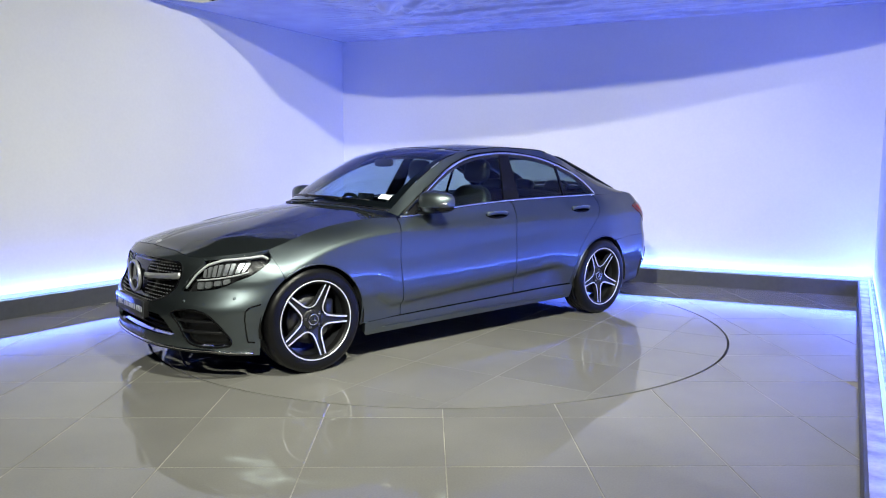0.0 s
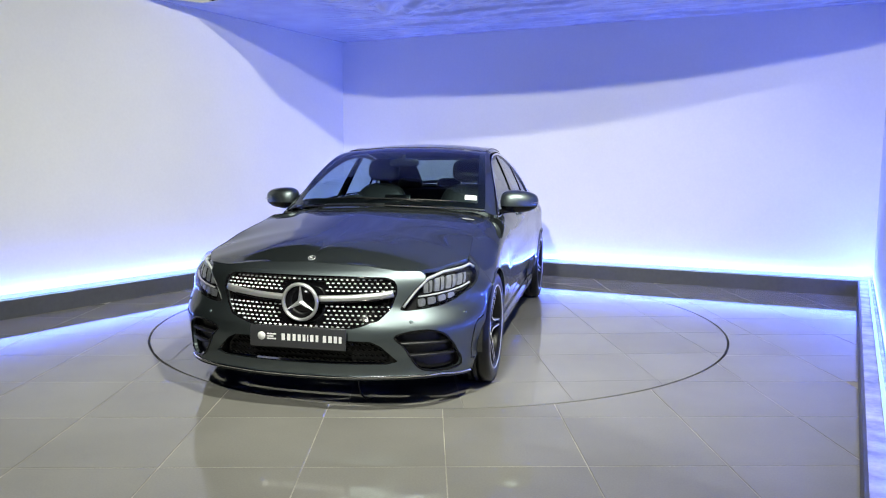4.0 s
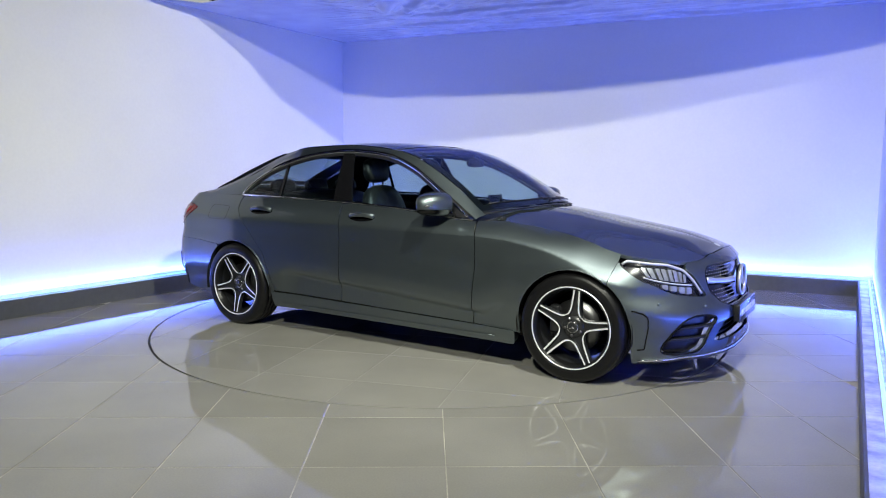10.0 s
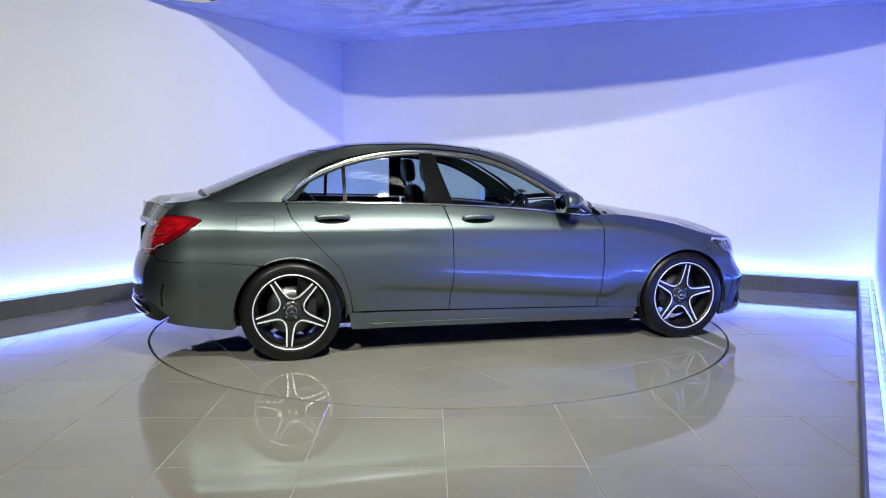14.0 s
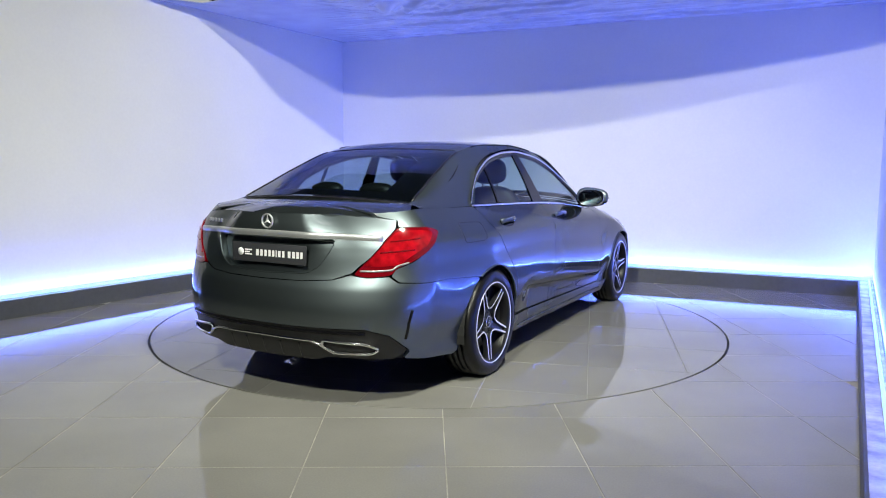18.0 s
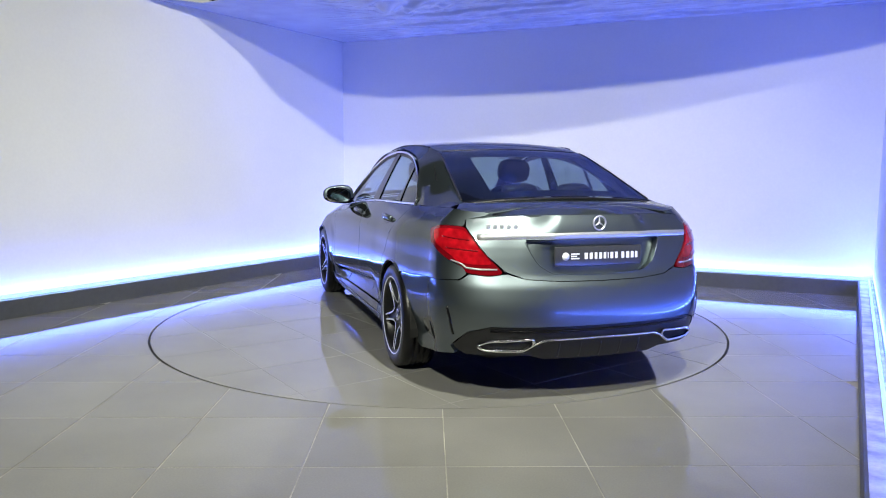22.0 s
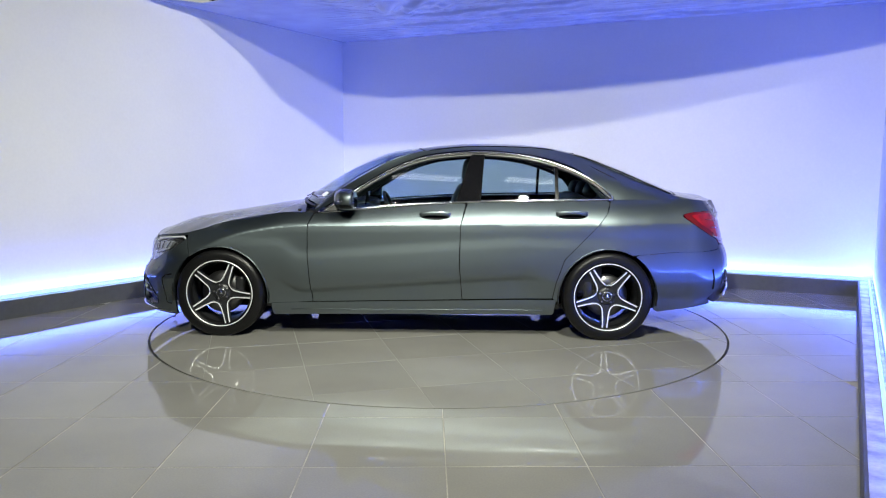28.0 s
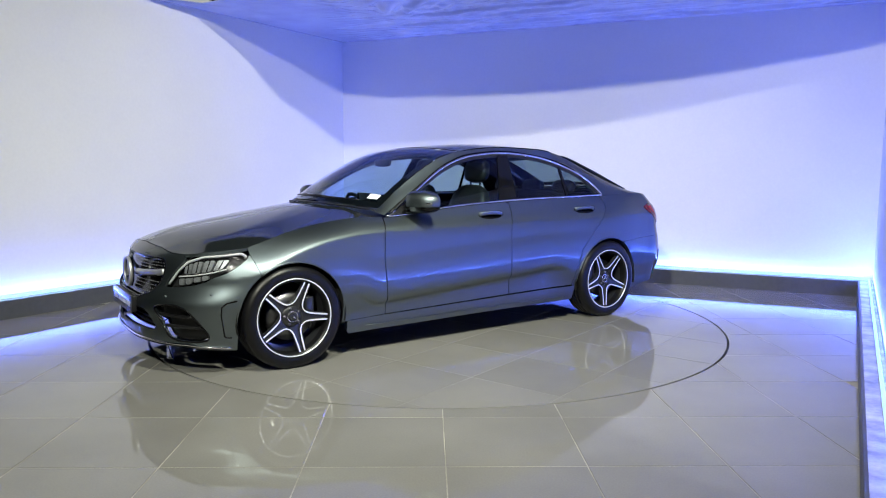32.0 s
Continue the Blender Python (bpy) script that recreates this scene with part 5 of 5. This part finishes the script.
# ---- underbody, arches ----
vs, fs = patch(20, 10, lambda u, v: Vector((-2.16 + 4.10 * u, (v - 0.5) * 1.50 * (1 - 0.30 * (2 * u - 1) ** 6), 0.205)))
fit_part("underbody", folded("underbody", vs, fs, M_UNDER, -0.04), M_UNDER)
for x in (AXLE, -AXLE):
    for sgn in (1, -1):
        vs, fs = [], []
        for k in range(25):
            a = radians(-10 + 200 * k / 24)
            for y in (0.885, 0.50):
                vs.append((x + 0.362 * math.cos(a), y * sgn - (0.012 * sgn if y > 0.8 else 0), HUB + 0.362 * math.sin(a)))
        fs = [(2 * k, 2 * k + 1, 2 * k + 3, 2 * k + 2) for k in range(24)]
        vs.append((x, 0.50 * sgn, HUB))
        fs += [(2 * k + 1, len(vs) - 1, 2 * k + 3) for k in range(24)]
        fit_part("arch_liner", mesh_from("arch_liner", vs, fs, M_UNDER, False), M_UNDER)

# ---- wheels ----
def tyre_mesh():
    prof = [(0.222, -0.086), (0.238, -0.104), (0.262, -0.110), (0.290, -0.109), (0.312, -0.100), (0.3225, -0.086), (0.3265, -0.06)]
    for y in (-0.036, 0.0, 0.036):
        prof += [(0.327, y - 0.006), (0.321, y - 0.004), (0.321, y + 0.004), (0.327, y + 0.006)]
    prof += [(0.3265, 0.06), (0.3225, 0.086), (0.312, 0.100), (0.300, 0.106), (0.296, 0.1085), (0.292, 0.1085), (0.288, 0.110), (0.262, 0.111), (0.250, 0.108), (0.245, 0.104), (0.238, 0.104), (0.222, 0.086)]
    return lathe(prof, 96, M_TYRE, "tyre", closed=True)


def spoke_bm():
    """One arm of the wheel: two blades that part towards the rim; outer face along +y."""
    bm = bmesh.new()
    for sgn in (1, -1):
        stations = [(0.066, 0.0485, 0.0062, 0.066), (0.074, 0.0390, 0.0062, 0.068), (0.088, 0.0300, 0.0062, 0.070), (0.11, 0.0240, 0.0062, 0.073), (0.15, 0.0200, 0.0062, 0.079), (0.20, 0.0170, 0.0062, 0.085), (0.242, 0.0150, 0.0065, 0.090)]
        rings = []
        for r, mid, hw, y in stations:
            ring = []
            for dx, dy in ((-hw, 0.0), (-hw * 0.8, 0.004), (hw * 0.8, 0.004), (hw, 0.0), (hw * 1.15, -0.030), (-hw * 1.15, -0.030)):
                ring.append(bm.verts.new((sgn * mid + dx, y + dy, r)))
            rings.append(ring)
        for a, b in zip(rings, rings[1:]):
            for k in range(6):
                bm.faces.new((a[k], a[(k + 1) % 6], b[(k + 1) % 6], b[k]))
        bm.faces.new(rings[0][::-1])
        bm.faces.new(rings[-1])
    web = [(0.045, 0.033, 0.048), (0.072, 0.038, 0.052), (0.090, 0.028, 0.055), (0.14, 0.019, 0.062), (0.240, 0.013, 0.074)]
    rows = [[bm.verts.new((s * w, y, r)) for s in (-1, 1)] for r, w, y in web]
    for a, b in zip(rows, rows[1:]):
        bm.faces.new((a[0], a[1], b[1], b[0]))
    bmesh.ops.recalc_face_normals(bm, faces=bm.faces)
    return bm


def two_tone(bm, name):
    """Bright cut outer faces, painted flanks."""
    me = bpy.data.meshes.new(name)
    bm.to_mesh(me)
    bm.free()
    me.materials.append(M_RIMGREY)
    me.materials.append(M_CUT)
    for p in me.polygons:
        p.material_index = 1 if p.normal.y > 0.8 and p.center.y > 0.060 and abs(p.center.x) > 0.008 else 0
    return me


M_CUT = material("diamond_cut_alloy", (0.84, 0.85, 0.87), 0.34, 0.45, 0.4, grain=0.05, grain_scale=200)
TYRE = tyre_mesh()
BARREL = lathe([(0.246, 0.098), (0.2475, 0.106), (0.243, 0.108), (0.236, 0.104), (0.232, 0.094), (0.226, 0.06), (0.212, 0.0), (0.206, -0.08), (0.244, -0.10), (0.247, -0.09)], 80, M_RIMGREY, "rim")
LIP = lathe([(0.2470, 0.1065), (0.2450, 0.1095), (0.2400, 0.1080), (0.2380, 0.1035)], 80, M_CUT, "rim_lip")
SPOKE = two_tone(spoke_bm(), "spoke")
HUBCAP = lathe([(0.0005, 0.072), (0.022, 0.072), (0.030, 0.069), (0.033, 0.062), (0.040, 0.060), (0.062, 0.058), (0.070, 0.045), (0.072, 0.01)], 40, M_RIMGREY, "hub")
CAPRING = lathe([(0.030, 0.0695), (0.0335, 0.072), (0.036, 0.066)], 32, M_CHROME, "cap_ring")
CAPARM = mesh_from("cap_arm", [(0, 0.0735, 0.026), (-0.0045, 0.0725, 0.002), (0.0045, 0.0725, 0.002), (0, 0.0755, 0.0)], [(0, 1, 3), (0, 3, 2)], M_CHROME)
BOLT = lathe([(0.0005, 0.066), (0.009, 0.066), (0.010, 0.055)], 8, M_STEEL, "bolt")
DISC = lathe([(0.075, 0.02), (0.155, 0.02), (0.157, 0.012), (0.157, -0.006), (0.155, -0.012), (0.075, -0.012)], 64, M_STEEL, "brake_disc")
for x in (AXLE, -AXLE):
    for sgn in (1, -1):
        wheel = fit_part("wheel", BARREL, M_RIMGREY, None, "five-spoke two-tone alloy wheel with a low tyre")
        spin = {(1, 1): 49.0, (1, -1): 64.0, (-1, 1): 32.0, (-1, -1): 31.0}[(1 if x > 0 else -1, sgn)]
        wheel.matrix_basis = Matrix.Translation(CAR_AT + Vector((x, sgn * 0.787, HUB + 0.004))) @ Matrix.Rotation(0 if sgn > 0 else math.pi, 4, "Z")
        part("tyre", TYRE, M_TYRE, wheel, "black rubber tyre")
        part("rim_lip", LIP, M_CUT, wheel)
        part("hub", HUBCAP, M_RIMGREY, wheel)
        part("cap_ring", CAPRING, M_CHROME, wheel)
        for k in range(5):
            turn = Matrix.Rotation(radians(72 * k + spin), 4, "Y")
            part("spoke", SPOKE, M_RIMGREY, wheel).matrix_basis = turn
            part("bolt", BOLT, M_STEEL, wheel).matrix_basis = turn @ Matrix.Rotation(radians(36), 4, "Y") @ Matrix.Translation((0, 0, 0.052))
        for k in range(3):
            part("cap_arm", CAPARM, M_CHROME, wheel).matrix_basis = Matrix.Rotation(radians(120 * k), 4, "Y")
        part("brake_disc", DISC, M_STEEL, wheel, "grey steel brake disc")
        part("brake_caliper", box_bm((0.07, 0.06, 0.17), (0.13 * (-1 if x > 0 else 1) * sgn, 0.005, 0.03), 0.015), M_RIMGREY, wheel)

# ---- cabin ----
def cushion(name, size, centre, turn=(0, 0, 0), power=4.0, parent=None, mat=None):
    me = blob(name, (0, 0, 0), size, mat or M_LEATHER, power, 24, 14)
    ob = fit_part(name, me, mat or M_LEATHER, parent)
    ob.matrix_basis = Matrix.Translation((CAR_AT if parent is None else Vector((0, 0, 0))) + Vector(centre)) @ Euler([radians(a) for a in turn]).to_matrix().to_4x4()
    return ob


for y in (0.37, -0.37):
    seat = cushion("front_seat", (0.27, 0.25, 0.08), (0.02, y, 0.50))
    seat["label"] = "black leather front seat"
    part("seat_back", blob("seat_back", (0, 0, 0), (0.075, 0.235, 0.335), M_LEATHER, 3.2, 24, 16), M_LEATHER, seat).matrix_basis = Matrix.Translation((-0.30, 0, 0.29)) @ Euler((0, radians(-17), 0)).to_matrix().to_4x4()
    part("headrest", blob("headrest", (0, 0, 0), (0.05, 0.135, 0.095), M_LEATHER, 3.0), M_LEATHER, seat).matrix_basis = Matrix.Translation((-0.425, 0, 0.725)) @ Euler((0, radians(-8), 0)).to_matrix().to_4x4()
    for k in (-0.06, 0.06):
        part("headrest_post", sweep_tube([(-0.40, k, 0.56), (-0.415, k, 0.68)], 0.007, M_CHROME, "headrest_post", 1, 8), M_CHROME, seat)
bench = cushion("rear_bench", (0.26, 0.62, 0.09), (-0.86, 0, 0.50))
part("bench_back", blob("bench_back", (0, 0, 0), (0.08, 0.64, 0.30), M_LEATHER, 4.0, 30, 16), M_LEATHER, bench).matrix_basis = Matrix.Translation((-0.32, 0, 0.27)) @ Euler((0, radians(-24), 0)).to_matrix().to_4x4()
for y in (0.40, 0.0, -0.40):
    part("rear_headrest", blob("rear_headrest", (0, 0, 0), (0.05, 0.125, 0.062), M_LEATHER, 3.0), M_LEATHER, bench).matrix_basis = Matrix.Translation((-0.50, y, 0.585)) @ Euler((0, radians(-20), 0)).to_matrix().to_4x4()
fit_part("parcel_shelf", box_bm((0.62, 1.25, 0.02), (-1.66, 0, 1.00), 0.006), M_FABRIC)
dash = fit_part("dashboard", blob("dashboard", (0.62, 0, 0.83), (0.26, 0.70, 0.115), M_LEATHER, 4.5, 36, 14), M_LEATHER, None, "black leather dashboard")
part("dash_screen", box_bm((0.012, 0.20, 0.12), (0.44, 0.0, 0.99), 0.004, Matrix.Rotation(radians(-10), 4, "Y")), M_GLOSSBLACK, dash)
part("instrument_hood", blob("instrument_hood", (0.50, -0.37, 0.935), (0.12, 0.20, 0.055), M_LEATHER, 2.6), M_LEATHER, dash)
wheel_ring = [Vector((math.sin(a) * 0.0, 0.178 * math.cos(a), 0.178 * math.sin(a))) for a in np.linspace(0, 2 * math.pi, 40)[:-1]]
st = fit_part("steering_wheel", sweep_tube(wheel_ring, 0.015, M_LEATHER, "steering_wheel", 1.0, 10, True, Vector((1, 0, 0))), M_LEATHER, None, "black steering wheel")
st.matrix_basis = Matrix.Translation(CAR_AT + Vector((0.27, -0.37, 0.865))) @ Matrix.Rotation(radians(24), 4, "Y")
part("airbag_boss", blob("airbag_boss", (0.02, 0, -0.01), (0.03, 0.075, 0.06), M_LEATHER, 2.6), M_LEATHER, st)
for a in (0.0, math.pi, -math.pi / 2):
    part("wheel_arm", sweep_tube([(0.015, 0, 0), (0.0, 0.172 * math.cos(a), 0.172 * math.sin(a))], 0.012, M_SATIN, "wheel_arm", 1.2, 8), M_SATIN, st)
rm = fit_part("inside_mirror", blob("inside_mirror", (0.26, 0, 1.285), (0.018, 0.115, 0.032), M_BLACK, 3.5), M_BLACK)
part("inside_mirror_glass", blob("inside_mirror_glass", (0.243, 0, 1.285), (0.004, 0.105, 0.026), M_MIRROR, 3.5), M_MIRROR, rm)
part("mirror_stem", sweep_tube([(0.27, 0, 1.30), (0.25, 0, 1.345)], 0.014, M_BLACK, "mirror_stem", 1.0, 8), M_BLACK, rm)
vs, fs = patch(16, 14, lambda u, v: roof_at(0.02 + 0.96 * u, 0.03 + 0.94 * v) - Vector((0, 0, 0.035)))
fit_part("headliner", folded("headliner", vs, fs, M_FABRIC, 0.0), M_FABRIC)
for me, nm in ((panel("door_card", [(0.70, 0.30), (-1.38, 0.30), (-1.38, 0.985), (0.60, 0.925)], M_LEATHER, h=0.06, off=-0.07, depth=0.0), "door_card"),
               (panel("pillar_lining", [(-1.40, 1.0), (-1.44, 1.02), (-1.30, 1.19), (-1.15, 1.26), (-1.30, 1.30), (-1.75, 1.08), (-1.80, 1.0)], M_FABRIC, h=0.04, off=-0.05, depth=0.0), "pillar_lining")):
    both(nm, me, M_FABRIC)
fit_part("cabin_floor", box_bm((2.1, 1.45, 0.03), (-0.3, 0, 0.30), 0.005), M_FABRIC)
fit_part("centre_console", box_bm((1.0, 0.22, 0.28), (0.10, 0, 0.45), 0.04), M_LEATHER)
fit_part("bulkhead", box_bm((0.02, 1.4, 0.55), (0.86, 0, 0.66)), M_UNDER)
fit_part("boot_bulkhead", box_bm((0.02, 1.3, 0.68), (-1.40, 0, 0.66)), M_UNDER)
# stickers on the windscreen
def sticker(name, u, v, w, h):
    a = [windscreen(u, v), windscreen(u, v + w), windscreen(u + h, v + w), windscreen(u + h, v)]
    out = Vector((0.004, 0, 0.006))
    vs = [p + out for p in a] + [p + out * 0.7 for p in a]
    fit_part(name, mesh_from(name, vs, [(0, 1, 2, 3), (7, 6, 5, 4), (0, 4, 5, 1), (1, 5, 6, 2), (2, 6, 7, 3), (3, 7, 4, 0)], M_PAPER), M_PAPER, None, "small white paper sticker")


sticker("paper_label", 0.07, 0.905, 0.055, 0.045)
sticker("round_label", 0.88, 0.86, 0.035, 0.04)


# ---- tiles, laid last ----
vs, fs = prism([(math.cos(a * math.pi / 90) * (RADIUS - 0.012), math.sin(a * math.pi / 90) * (RADIUS - 0.012)) for a in range(180)], -0.014, -0.0012)
part("turntable_bed", mesh_from("turntable_bed", vs, fs, M_GROUT_DARK), M_GROUT_DARK, turntable)
vs, fs = prism([(math.cos(a * math.pi / 90) * (RADIUS + 0.008), math.sin(a * math.pi / 90) * (RADIUS + 0.008)) for a in range(180)], -0.0158, -0.0142)
tagged(new("turntable_gap", mesh_from("turntable_gap", vs, fs, M_PIT)), "dark rubber gap round the turntable", "floor joint", kind="structure")
lay_tiles(turntable, 17.0, 0.0, -0.023, 0.004, lambda p: p.length < 2.7, RADIUS - 0.010, True, 0.010)


def on_floor(p):
    left = (p - CORNER_LB.xy).dot(out_l.xy) < 0.3 or p.y < end_l.y
    right = (p - CORNER_BR.xy).dot(out_r.xy) < 0.3 or p.y < end_r.y
    return left and right and (p - CORNER_LB.xy).dot(out_b.xy) < 0.3 and -9.6 < p.y and -8.0 < p.x < 6.0


lay_tiles(floor_ob, 1.2, -0.018, 0.03, 0.0045, on_floor, RADIUS + 0.006, False, 0.014)


def motions():
    rows = [(0.0, -139.07), (0.5, -138.35), (1.0, -135.95), (1.5, -131.9), (2.0, -126.3)]
    rows += [(float(t), -114.54 + 11.717 * (t - 3)) for t in range(3, 31)]
    rows += [(30.5, 207.4), (31.0, 211.9), (31.5, 214.5), (32.0, 215.5)]
    keyed = [(t, pose(0, 0, 0, 0, 0, a)) for t, a in rows]
    walk(turntable, keyed)
    walk(car, keyed)


motions()
